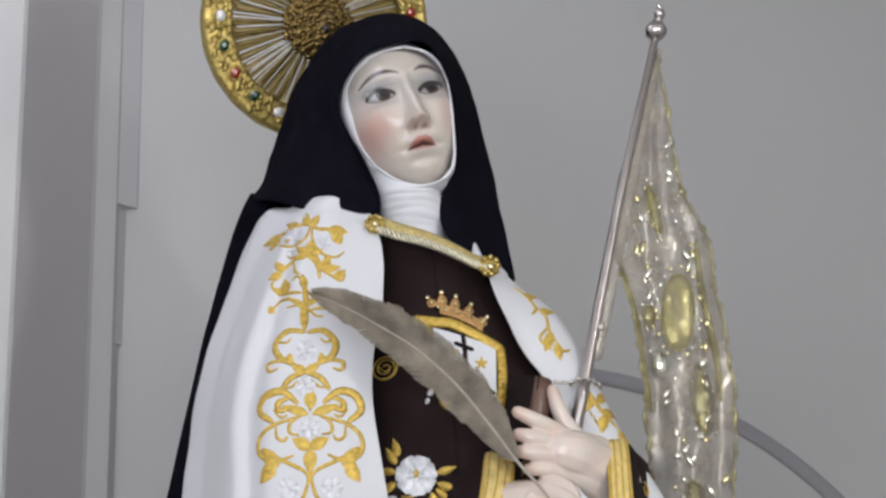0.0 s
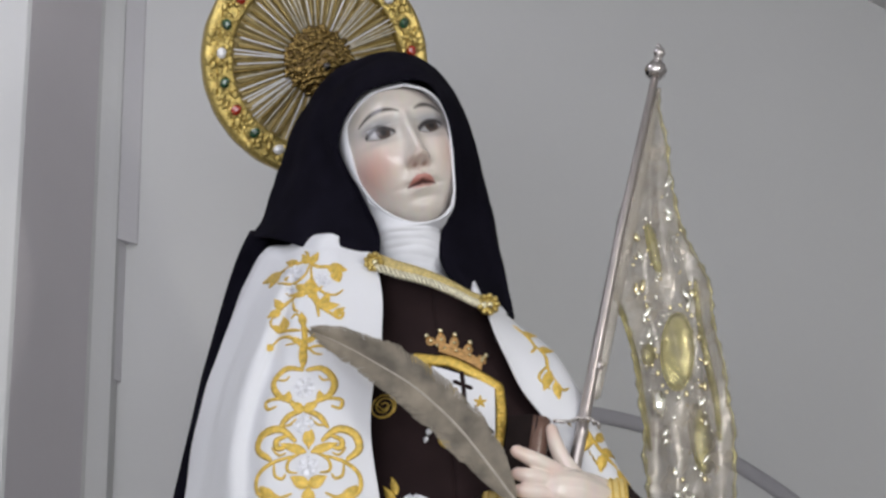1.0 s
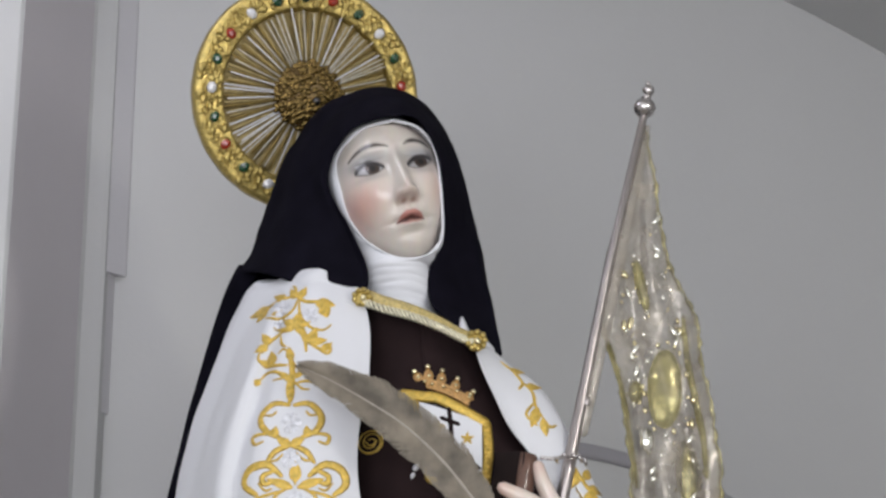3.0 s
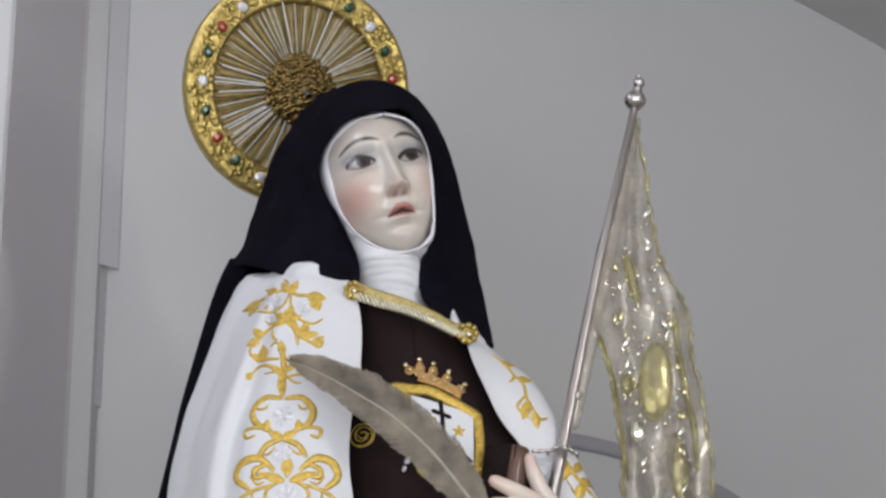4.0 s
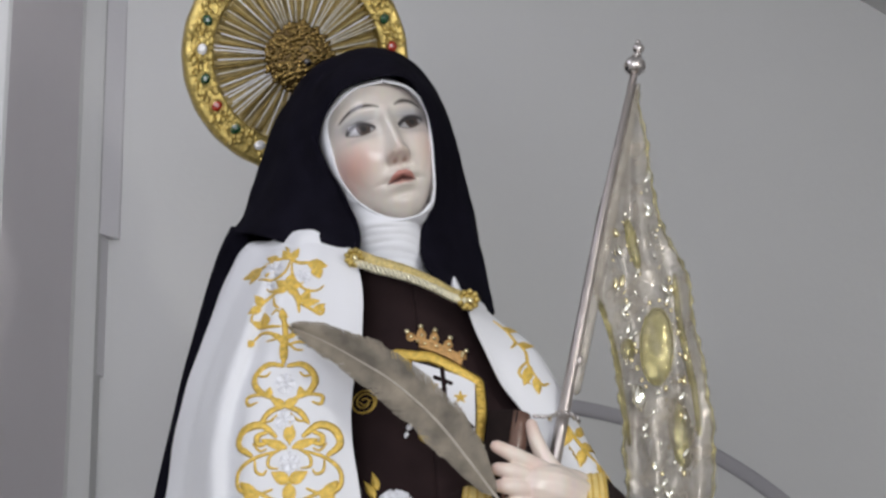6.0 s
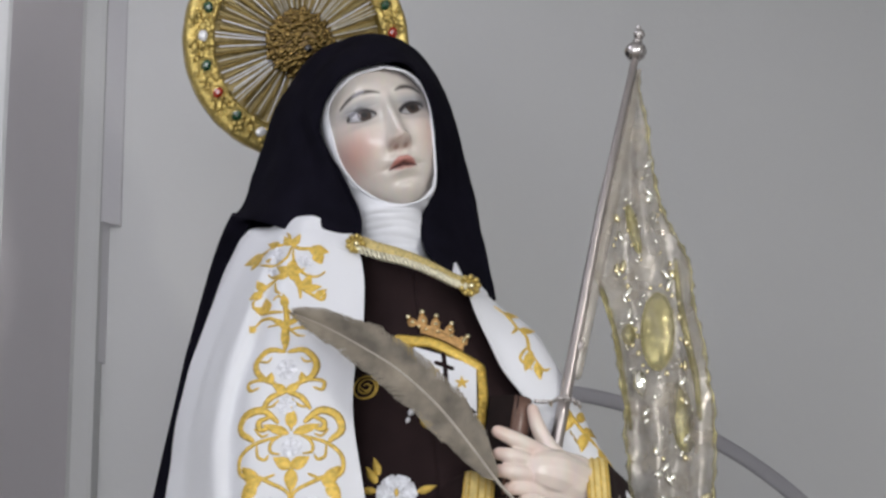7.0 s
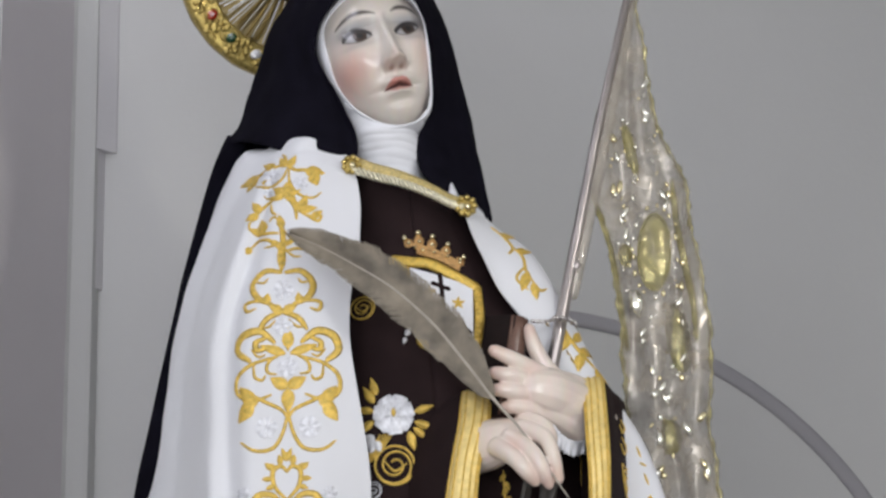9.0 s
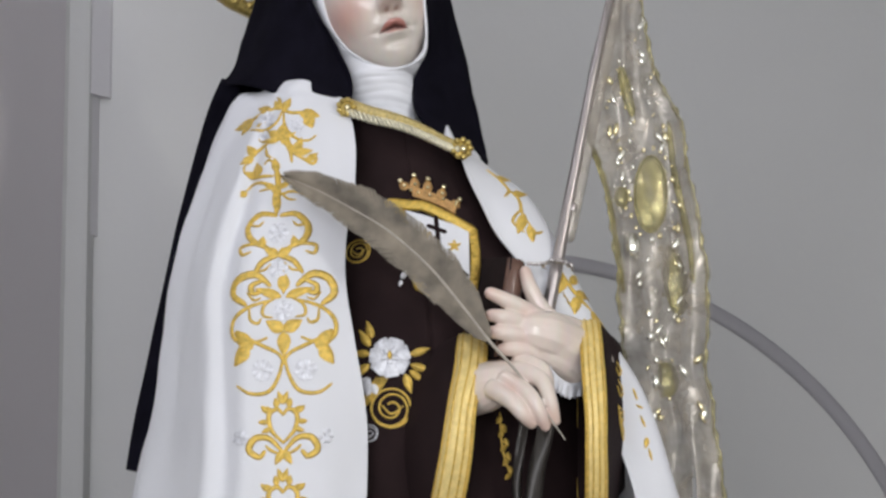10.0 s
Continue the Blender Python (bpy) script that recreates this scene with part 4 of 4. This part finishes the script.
px, pz = (0.283, 1.833)
for k in range(3):
    e = 1 - 0.3 * k
    stitch(bm, SLEEVE_TREE, [(px - 0.010 * e, pz + 0.022 * e), (px + 0.008 * e, pz + 0.014 * e), (px + 0.009 * e, pz - 0.012 * e), (px + 0.004, pz - 0.032 * e), (px - 0.007 * e, pz - 0.004), (px - 0.010 * e, pz + 0.020 * e)], 0.004, n=18, height=0.003)
part("sleeve_embroidery", bm, THREAD, habit, "gold stitched drops on the sleeve")
# frill of the undersleeve at the wrist
bm = bmesh.new()
rows = []
for k in range(6):
    t = k / 5
    row = []
    for p in spline([(0.181, 2.370, 1.890), (0.193, 2.365, 1.873), (0.209, 2.375, 1.866), (0.229, 2.400, 1.873)], 41):
        i = len(row)
        row.append(p + Vector((-0.004 * t, -0.004 * math.sin(i * 0.9) * t, 0.012 - 0.020 * t + 0.0012 * math.sin(i * 1.3) * t)))
    rows.append(row)
add_grid(bm, rows)
part("undersleeve", bm, LINEN, habit, "white linen frill at the wrist", thick=0.001)

# ---- neck clasp ----
clasp = thing("mantle_clasp", "gold braid clasp with two round jewelled brooches", "clasp")
line = [(-0.0765, 2.462, 2.286), (-0.048, 2.454, 2.2725), (-0.020, 2.446, 2.2625), (0.007, 2.441, 2.2515), (0.034, 2.440, 2.2385), (0.0575, 2.442, 2.2265), (0.0775, 2.447, 2.2215)]
top = spline([Vector(p) + Vector((0, 0.006, 0.021 - 0.008 * i / 6)) for i, p in enumerate(line)], 40)
low = spline(line, 40)
bm = bmesh.new()
add_grid(bm, [[t.lerp(b, k / 4) + Vector((0, -0.002 * math.sin(math.pi * k / 4), 0)) for t, b in zip(top, low)] for k in range(5)])
part("braid", bm, CLASP_BRAID, clasp, "flat gold braid", thick=0.0015)
for turn in (0, math.pi):
    bm = bmesh.new()
    pts = spline(line, 160)
    add_tube(bm, [p + Vector((0, 0.0030 * math.cos(i * 0.55 + turn) - 0.007, 0.0046 * math.sin(i * 0.55 + turn) - 0.004)) for i, p in enumerate(pts)], 0.0023, 6)
    part("cord", bm, PALE_CORD, clasp, "twisted pale gold cord")
for c, r in (((-0.079, 2.458, 2.289), 0.013), ((0.079, 2.440, 2.219), 0.0145)):
    bm = bmesh.new()
    c = Vector(c)
    add_ball(bm, c, r, 20, 10, (1, 0.35, 1))
    brooch = part("brooch", bm, GOLD, clasp, "round gold brooch")
    for i in range(9):
        a = 2 * math.pi * i / 9
        bm = bmesh.new()
        add_ball(bm, c + Vector((r * 0.82 * math.cos(a), -0.004, r * 0.82 * math.sin(a))), r * 0.32, 8, 6)
        part("petal", bm, GOLD, brooch)
    bm = bmesh.new()
    add_ball(bm, c + Vector((0.002, -0.006, -0.002)), r * 0.42, 8, 5)
    part("stone", bm, PALE_GOLD, brooch, "faceted golden stone")
# collar tip above the brooch
bm = bmesh.new()
add_grid(bm, [[Vector((0.054, 2.460, 2.234)).lerp(Vector((0.059, 2.465, 2.260)), t) for t in (0, 0.5, 1)], [Vector((0.063, 2.450, 2.228)).lerp(Vector((0.061, 2.463, 2.261)), t) for t in (0, 0.5, 1)],
              [Vector((0.074, 2.455, 2.229)).lerp(Vector((0.062, 2.465, 2.260)), t) for t in (0, 0.5, 1)]])
part("collar_tip", bm, WHITE, mantle, "turned-up white collar tip", thick=0.002)

# ---- halo ----
halo = thing("halo", "round gilded halo set with coloured stones, fixed behind the head", "halo")
HALO = Vector((-0.1745, 2.700, 2.7045))
HS = 1.02
HALO_TURN = Matrix.Rotation(radians(19), 3, "Z") @ Matrix.Rotation(radians(17), 3, "X")


def disc_point(r, a, out=0.0):
    """A point of the halo's disc: radius, degrees, and metres to the front."""
    t = radians(a)
    return HALO + HALO_TURN @ Vector((HS * r * math.cos(t), -out, HS * r * math.sin(t)))


bm = bmesh.new()
prof = [(0.134, -0.008), (0.136, 0.001), (0.139, 0.004), (0.146, 0.0025), (0.166, 0.0025), (0.172, 0.005), (0.178, 0.003), (0.181, -0.002), (0.182, -0.014), (0.176, -0.016)]
add_grid(bm, [[disc_point(r + (0.0004 * math.sin(radians(a * 24)) if r > 0.17 else 0), a, o) for a in range(0, 360, 3)] for r, o in prof], True)
rim_ob = part("rim", bm, GOLD, halo, "embossed gold rim")
bm = bmesh.new()
for k in range(21):
    for j in range(30):
        a = 181 + 17 * (k + 0.5 - 12) + random.uniform(-6, 6)
        add_ball(bm, disc_point(random.uniform(0.140, 0.174), a, 0.004), random.uniform(0.0022, 0.0062), 6, 4, (1, 0.8, random.uniform(0.7, 1.8)))
tagged(part("embossing", bm, GOLD, rim_ob, "raised gold scrolls and beads"), kind="stuff")
bm = bmesh.new()
add_grid(bm, [[disc_point(r, a, -0.014 + 0.0022 * math.sin(radians(a * 30)) * (r > 0.04)) for a in range(0, 360, 2)] for r in (0.002, 0.045, 0.09, 0.14)], True)
part("backing", bm, TAN, halo, "pleated tan gilt backing")
GEM = {}
for key, mat in (("white", SILVER_WHITE), ("green", GREEN_STONE), ("red", RED_STONE)):
    bm = bmesh.new()
    add_ball(bm, (0, 0, 0), 0.0096, 9, 5, (0.85, 0.65, 1.0))
    for f in bm.faces:
        f.smooth = False
    GEM[key] = mesh_of("stone", bm, mat)
bm = bmesh.new()
add_tube(bm, [Vector((0.0112 * math.cos(a), 0, 0.0120 * math.sin(a))) for a in (2 * math.pi * i / 16 for i in range(17))], 0.0014, 6, round_ends=False)
SETTING = mesh_of("setting", bm, GOLD)
HALO_EULER = HALO_TURN.to_4x4()
for k in range(-12, 9):
    key = {-3: "white", -4: "green"}.get(k, "green" if k % 2 else ("red" if k % 4 == 2 else "white"))
    ob = new("stone", GEM[key])
    ob.parent, ob["label"] = halo, key + " glass stone"
    ob.matrix_basis = Matrix.Translation(disc_point(0.1535, 182.5 + 17 * k, 0.006)) @ HALO_EULER @ Matrix.Rotation(0.3 * k, 4, "Y")
    ring = new("setting", SETTING)
    ring.parent = halo
    ring.matrix_basis = Matrix.Translation(disc_point(0.1535, 182.5 + 17 * k, 0.0045)) @ HALO_EULER
RAY = []
for mat, r in ((PALE_ROD, 0.0015), (TAN, 0.0024), (DULL_GOLD, 0.0019), (SILVER_WHITE, 0.0014)):
    bm = bmesh.new()
    add_tube(bm, [Vector((0.040, 0, 0)), Vector((0.085, -0.001, 0)), Vector((0.136, 0, 0))], [r * 0.8, r, r], 6)
    RAY.append(mesh_of("ray", bm, mat))
for k in range(120):
    a = k * 3.0 + random.uniform(-0.9, 0.9)
    kind = 0 if k % 3 == 0 or (random.random() < 0.15) else (1 if k % 3 == 1 else 2)
    kind = 3 if kind == 0 and (k % 12 == 0 or 55 < k < 78 and k % 2) else kind
    ob = new("ray", RAY[kind])
    ob.parent = halo
    ob.matrix_basis = Matrix.Translation(HALO) @ HALO_EULER @ Matrix.Translation((0, (-0.002, 0.005, 0.002, -0.003)[kind] - random.uniform(0, 0.002), 0)) @ Matrix.Rotation(radians(-a), 4, "Y") @ Matrix.Rotation(radians(random.uniform(-2, 2)), 4, "Z") @ Matrix.Diagonal((HS * random.uniform(0.93, 1.0), 1, 1, 1))
bm = bmesh.new()
add_ball(bm, HALO + HALO_TURN @ Vector((0, -0.004, 0)), 0.052, 28, 10, (1, 0.28, 1), HALO_TURN)
hub = part("hub", bm, BRONZE, halo, "brown gilt boss")
bm = bmesh.new()
for k in range(420):
    r, a = 0.054 * math.sqrt(random.random()), random.uniform(0, 360)
    add_ball(bm, disc_point(r, a, 0.004 + 0.0140 * math.sqrt(max(0.0, 1 - (r / 0.052) ** 2))), random.uniform(0.0018, 0.0062), 6, 4, (1, 0.8, random.uniform(0.6, 1.7)), Matrix.Rotation(random.uniform(0, 6), 3, "Y"))
tagged(part("beading", bm, SCROLL_GOLD, hub, "small gold beads and scrolls"), kind="stuff")
bm = bmesh.new()
add_ball(bm, disc_point(0.014, -40, 0.018), 0.0075, 10, 6)
part("stone", bm, DARK_STONE, hub, "dark centre stone")

# ---- banner and staff ----
staff = thing("banner_staff", "thin silver staff with a ball finial, held upright at the shoulder", "staff")
STAFF_TOP, STAFF_MID, STAFF_LOW = Vector((0.335, 2.500, 2.582)), Vector((0.206, 2.460, 2.063)), Vector((0.185, 2.445, 1.974))
bm = bmesh.new()
add_tube(bm, [STAFF_TOP, STAFF_TOP.lerp(STAFF_MID, 0.5) + Vector((-0.004, 0, 0)), STAFF_MID, STAFF_LOW], [0.0055, 0.0065, 0.0085, 0.009], 12)
part("pole", bm, STAFF_METAL, staff)
bm = bmesh.new()
add_ball(bm, (0.336, 2.500, 2.592), 0.0165, 20, 14, (1, 1, 0.9))
finial = part("finial", bm, SILVER, staff, "polished silver ball")
bm = bmesh.new()
add_ball(bm, (0.343, 2.500, 2.620), 0.0088, 14, 10)
add_ball(bm, (0.343, 2.500, 2.631), 0.004, 10, 6)
add_ball(bm, (0.340, 2.500, 2.609), 0.0075, 12, 6, (1, 1, 0.6))
part("tip", bm, SILVER, finial, "small silver knop")
for p in ((0.281, 2.488, 2.378), (0.230, 2.465, 2.137)):
    bm = bmesh.new()
    add_ball(bm, p, 0.0072, 12, 8, (1, 1, 1.4))
    part("knop", bm, STAFF_METAL, staff)
bm = bmesh.new()
pts = spline([(0.162, 2.420, 2.050), (0.182, 2.420, 2.049), (0.201, 2.430, 2.055), (0.215, 2.436, 2.053), (0.225, 2.442, 2.048)], 40)
add_tube(bm, pts[:16], 0.0026, 8)
add_tube(bm, [p + Vector((0, 0.003 * math.cos(i), 0.003 * math.sin(i))) for i, p in enumerate(pts[14:])], 0.0024, 8)
add_tube(bm, [Vector((0.204, 2.447, 2.056)) + Vector((0.0085 * math.cos(a), 0.0085 * math.sin(a), 0.002 * math.sin(a))) for a in (2 * math.pi * i / 20 for i in range(21))], 0.0022, 6, round_ends=False)
part("clamp", bm, SILVER, staff, "twisted silver wire clamp")

flag = thing("banner", "clear gilded banner with gold medallions and beads, hanging from the staff", "banner")
edges = [((0.329, 2.505, 2.576), (0.338, 2.505, 2.565)), ((0.306, 2.500, 2.489), (0.346, 2.510, 2.483)), ((0.281, 2.495, 2.391), (0.356, 2.515, 2.397)), ((0.260, 2.490, 2.313), (0.376, 2.520, 2.321)),
         ((0.261, 2.500, 2.249), (0.395, 2.525, 2.259)), ((0.278, 2.515, 2.186), (0.403, 2.530, 2.193)), ((0.290, 2.530, 2.112), (0.416, 2.535, 2.112)), ((0.297, 2.540, 2.031), (0.419, 2.540, 2.020)),
         ((0.300, 2.550, 1.952), (0.414, 2.545, 1.932)), ((0.309, 2.560, 1.874), (0.423, 2.550, 1.853)), ((0.320, 2.560, 1.786), (0.425, 2.550, 1.766)), ((0.322, 2.560, 1.685), (0.423, 2.550, 1.666)), ((0.325, 2.560, 1.594), (0.418, 2.550, 1.575))]
rows = []
for i, (l, r) in enumerate(edges):
    l, r = Vector(l), Vector(r)
    rows.append([l.lerp(r, j / 6) + Vector((0, 0.016 * min(1, i / 3) * math.sin(j * 2.1 + i * 0.9), 0)) for j in range(7)])
sheet = ripple(loft(rows, 49, 130), 0.05, 0.005)
FLAG = tree_of(sheet)
bm = bmesh.new()
add_grid(bm, sheet)
kill = []
for f in bm.faces:
    c = f.calc_center_median()
    fork = Vector((0.386, 2.550, 1.789))
    if c.z < fork.z and abs(c.x - fork.x + 0.03 * (fork.z - c.z)) < 0.07 * (fork.z - c.z):
        kill.append(f)
bmesh.ops.delete(bm, geom=kill, context="FACES")
cloth = part("film", bm, FILM, flag, "clear crinkled film", thick=0.0008)


bm = bmesh.new()
add_tube(bm, [STAFF_TOP.lerp(STAFF_MID, t) + Vector((0.0085, 0.003, -0.004)) for t in (0.03, 0.2, 0.4, 0.6, 0.8, 0.93)], [0.004, 0.0075, 0.0085, 0.009, 0.009, 0.008], 10)
part("staff_sleeve", bm, FILM, flag, "clear film sleeve round the staff")


for j, start in ((0, 0.33), (48, 0.02)):
    bm = bmesh.new()
    col = [row[j] for row in sheet[int(start * 129):]]
    add_tube(bm, [p + Vector((0.0015 * math.sin(i * 2.0), -0.002, 0)) for i, p in enumerate(col)], [0.0030 + 0.0012 * math.sin(i * 1.3) for i in range(len(col))], 6)
    part("edging", bm, GOLD_FILM, flag, "beaded gold edging")
for path in ([(0.264, 2.240), (0.284, 2.160), (0.303, 2.036)], [(0.380, 2.279), (0.385, 2.203), (0.397, 2.115), (0.400, 2.042)]):
    bm = bmesh.new()
    stitch(bm, FLAG, path, 0.011, taper=True, height=0.002, n=40)
    part("border_stripe", bm, GOLD_FILM, flag, "gold stripe along the edge")


BEAD = []
for r, mat in ((0.0042, PALE_GOLD), (0.0040, PASTE), (0.0052, PASTE)):
    bm = bmesh.new()
    add_ball(bm, (0, 0, 0), r, 10, 6, (0.9, 0.8, 1.2))
    BEAD.append(mesh_of("bead", bm, mat))


def medallion(x, z, w, h, tilt, n_ring, label):
    """A domed gold oval with a raised edge and a ring of beads."""
    base, n = on_surface(FLAG, x, z, 0.002)
    bm = bmesh.new()
    turn = Matrix.Rotation(radians(tilt), 3, "Y")
    add_ball(bm, base, 1.0, 24, 12, (w / 2, 0.006, h / 2), turn)
    m = part("medallion", bm, GOLD_FILM, flag, label)
    bm = bmesh.new()
    add_tube(bm, [base + turn @ Vector((w * 0.5 * math.cos(a), -0.002, h * 0.5 * math.sin(a))) for a in (2 * math.pi * i / 32 for i in range(33))], 0.0018, 6, round_ends=False)
    part("medallion_edge", bm, GOLD_FILM, m)
    for i in range(n_ring):
        a = 2 * math.pi * (i + random.uniform(-0.3, 0.3)) / n_ring
        if random.random() < 0.25:
            continue
        ob = new("bead", BEAD[random.choice((0, 0, 1))])
        ob.parent = m
        size = random.uniform(0.5, 1.05)
        ob.matrix_basis = Matrix.Translation(base + turn @ Vector((w * 0.68 * math.cos(a), -0.005, h * 0.60 * math.sin(a)))) @ Matrix.Diagonal((size, size, size, 1))


medallion(*(0.345, 2.166), 0.046, 0.112, 4, 22, "large domed gold oval")
medallion(*(0.377, 2.051), 0.032, 0.100, -6, 18, "narrow domed gold oval")
medallion(*(0.321, 2.317), 0.013, 0.075, -10, 8, "slim gold drop")
medallion(*(0.303, 2.168), 0.018, 0.030, 0, 6, "small gold oval")
medallion(*(0.362, 1.911), 0.030, 0.046, 0, 12, "pointed gold crown shape")
def bead(p, kind, size=1.0):
    q, n = on_surface(FLAG, p[0], p[1], 0.003)
    ob = new("bead", BEAD[kind])
    ob.parent = flag
    ob.matrix_basis = Matrix.Translation(q) @ Matrix.Rotation(random.uniform(-0.8, 0.8), 4, "Y") @ Matrix.Diagonal((size * random.uniform(0.7, 1.3), size, size * random.uniform(0.8, 2.0), 1))


for path, count in (([(0.342, 2.424), (0.339, 2.370), (0.342, 2.311), (0.323, 2.265), (0.302, 2.226)], 17), ([(0.356, 2.356), (0.355, 2.313), (0.367, 2.253)], 8),
                    ([(0.290, 2.324), (0.288, 2.274), (0.299, 2.235), (0.298, 2.185), (0.311, 2.127)], 15), ([(0.333, 2.069), (0.339, 2.014), (0.350, 1.965), (0.342, 1.919)], 14),
                    ([(0.375, 2.109), (0.384, 2.067), (0.387, 2.004)], 9), ([(0.376, 2.212), (0.383, 2.162), (0.389, 2.115)], 8)):
    for p in spline([(*q, 0) for q in path], count):
        bead((p.x + random.uniform(-0.009, 0.009), p.y + random.uniform(-0.008, 0.008)), random.choice((0, 1, 1)), random.choice((0.4, 0.5, 0.7, 0.9, 1.2)))
for p, kind, size in (((0.359, 2.252), 1, 1.4), ((0.366, 2.245), 1, 1.2), ((0.372, 2.255), 1, 1.1), ((0.363, 2.240), 1, 1.3), ((0.321, 2.099), 2, 2.0), ((0.339, 1.863), 0, 1.1), ((0.334, 1.857), 1, 1.2),
                      ((0.342, 1.855), 0, 1.2), ((0.399, 1.868), 0, 1.1), ((0.403, 1.860), 1, 1.2), ((0.400, 1.853), 0, 1.0), ((0.323, 2.100), 2, 1.9), ((0.397, 1.933), 0, 1.2), ((0.337, 1.966), 1, 1.6),
                      ((0.349, 1.962), 1, 1.5), ((0.359, 1.967), 1, 1.2), ((0.383, 1.918), 1, 1.2), ((0.341, 1.906), 1, 1.3)):
    bead(p, kind, size)

# ---- book ----
book = thing("book", "small brown leather-bound book held upright in the hand", "book")
B0, BU, BW = Vector((0.118, 2.385, 1.917)), Vector((0.142, 2.405, 2.055)), Vector((0.056, 2.425, 1.948))
ub, wb = (BU - B0), (BW - B0) * 0.6
wb -= ub * wb.dot(ub) / ub.length_squared
nb = ub.cross(wb).normalized()
if nb.y < 0:
    nb = -nb


def slab(bm, w0, w1, u0, u1, n0, n1, bevel=0.0015):
    made = bmesh.ops.create_cube(bm, size=1)["verts"]
    for q in made:
        s, t, r = [c + 0.5 for c in q.co]
        q.co = B0 + wb * (w0 + (w1 - w0) * s) + ub * (u0 + (u1 - u0) * t) + nb * (n0 + (n1 - n0) * r)
    bmesh.ops.bevel(bm, geom=list({e for q in made for e in q.link_edges}), offset=bevel, segments=2, affect="EDGES", profile=0.5)


for n0, n1 in ((0.0, 0.004), (0.026, 0.030)):
    bm = bmesh.new()
    slab(bm, 0.06, 1.0, 0, 1, n0, n1)
    part("cover", bm, LEATHER, book, "dark leather cover")
bm = bmesh.new()
slab(bm, 0.05, 0.98, -0.004, 0.98, 0.0042, 0.0258)
part("pages", bm, PAPER, book, "brownish page edges")
bm = bmesh.new()
rows = []
for k in range(9):
    t = k / 8
    swell = 0.0012 if k in (2, 6) else 0
    rows.append([B0 + ub * t + wb.normalized() * (0.008 - (0.016 + swell) * math.sin(a)) + nb * (0.015 - (0.0155 + swell) * math.cos(a)) for a in (math.pi * i / 12 for i in range(13))])
add_grid(bm, rows)
part("spine", bm, material("worn_leather_spine", (0.15, 0.085, 0.065), 0.25, vary=0.3, scale=50, bump=0.3, fine=400), book, "lighter rounded leather spine", thick=0.002)

# ---- quill ----
quill = thing("quill", "long grey-brown feather quill held in the lower hand", "quill")
shaft = spline([(-0.1604, 2.372, 2.1674), (-0.1173, 2.362, 2.1446), (-0.0688, 2.352, 2.1134), (-0.0212, 2.346, 2.0798), (0.0292, 2.342, 2.0302), (0.0679, 2.340, 1.9798), (0.1046, 2.335, 1.9272), (0.140, 2.325, 1.8811), (0.1928, 2.312, 1.796)], 120)
bm = bmesh.new()
add_tube(bm, shaft, [0.0005 + 0.0016 * min(1, i / 60) - 0.0012 * max(0, (i - 95) / 25) for i in range(120)], 8)
part("shaft", bm, QUILL, quill, "pale horny shaft")
WIDE_UP = [(0.0, 0.002), (0.10, 0.010), (0.25, 0.019), (0.45, 0.026), (0.62, 0.029), (0.78, 0.027), (0.92, 0.021), (1.0, 0.012)]
WIDE_DN = [(0.0, 0.002), (0.10, 0.014), (0.25, 0.024), (0.45, 0.031), (0.62, 0.033), (0.78, 0.031), (0.92, 0.024), (1.0, 0.010)]


def vane_width(table, t):
    for (a, p), (b, q) in zip(table, table[1:]):
        if t <= b:
            return p + (q - p) * (t - a) / (b - a)
    return table[-1][1]


for sign, table in ((1, WIDE_UP), (-1, WIDE_DN)):
    bm = bmesh.new()
    clump = 0.0
    for k in range(230):
        t = k / 229
        i = 1 + t * 88
        a, b = shaft[int(i)], shaft[min(int(i) + 1, 119)]
        p = a.lerp(b, i - int(i))
        d = (shaft[int(i) + 1] - shaft[int(i) - 1]).normalized()
        side = Vector((-d.z, 0, d.x)) * -sign
        if k % random.choice((7, 11, 13)) == 0:
            clump = random.uniform(-0.10, 0.10)
        w = vane_width(table, t) * 1.12 * random.uniform(0.97, 1.03) * (1 + clump)
        out = (side * 0.82 - d * 0.62 + Vector((0, random.uniform(-0.05, 0.05), 0))).normalized()
        half = d * 0.0019
        row = []
        for s in range(5):
            f = s / 4
            q = p + out * w * 1.2 * f - d * 0.006 * f * f + Vector((0, -0.005 * math.sin(math.pi * f * 0.8) + 0.0006 * (k % 3), 0))
            row.append((q - half * (1 - 0.6 * f), q + half * (1 - 0.6 * f)))
        add_grid(bm, [[r[0] for r in row], [r[1] for r in row]])
    tagged(part("vane", bm, FEATHER, quill, "soft barbs of the feather"), kind="stuff")

# dark ribbons under the hands
ribbon = thing("ribbon", "dark grey satin ribbon hanging below the hand", "ribbon")
for path, w in (([(0.174, 2.385, 1.872), (0.173, 2.375, 1.819), (0.160, 2.375, 1.768), (0.153, 2.380, 1.718)], 0.022), ([(0.149, 2.400, 1.838), (0.140, 2.395, 1.793), (0.134, 2.395, 1.749), (0.140, 2.400, 1.706)], 0.012)):
    bm = bmesh.new()
    pts = spline(path, 24)
    add_grid(bm, [[p + Vector((w * s * 0.5, 0.004 * math.cos(s * 2.5 + i * 0.2), 0)) for s in (-1, -0.5, 0, 0.5, 1)] for i, p in enumerate(pts)])
    part("strip", bm, RIBBON, ribbon, thick=0.001)
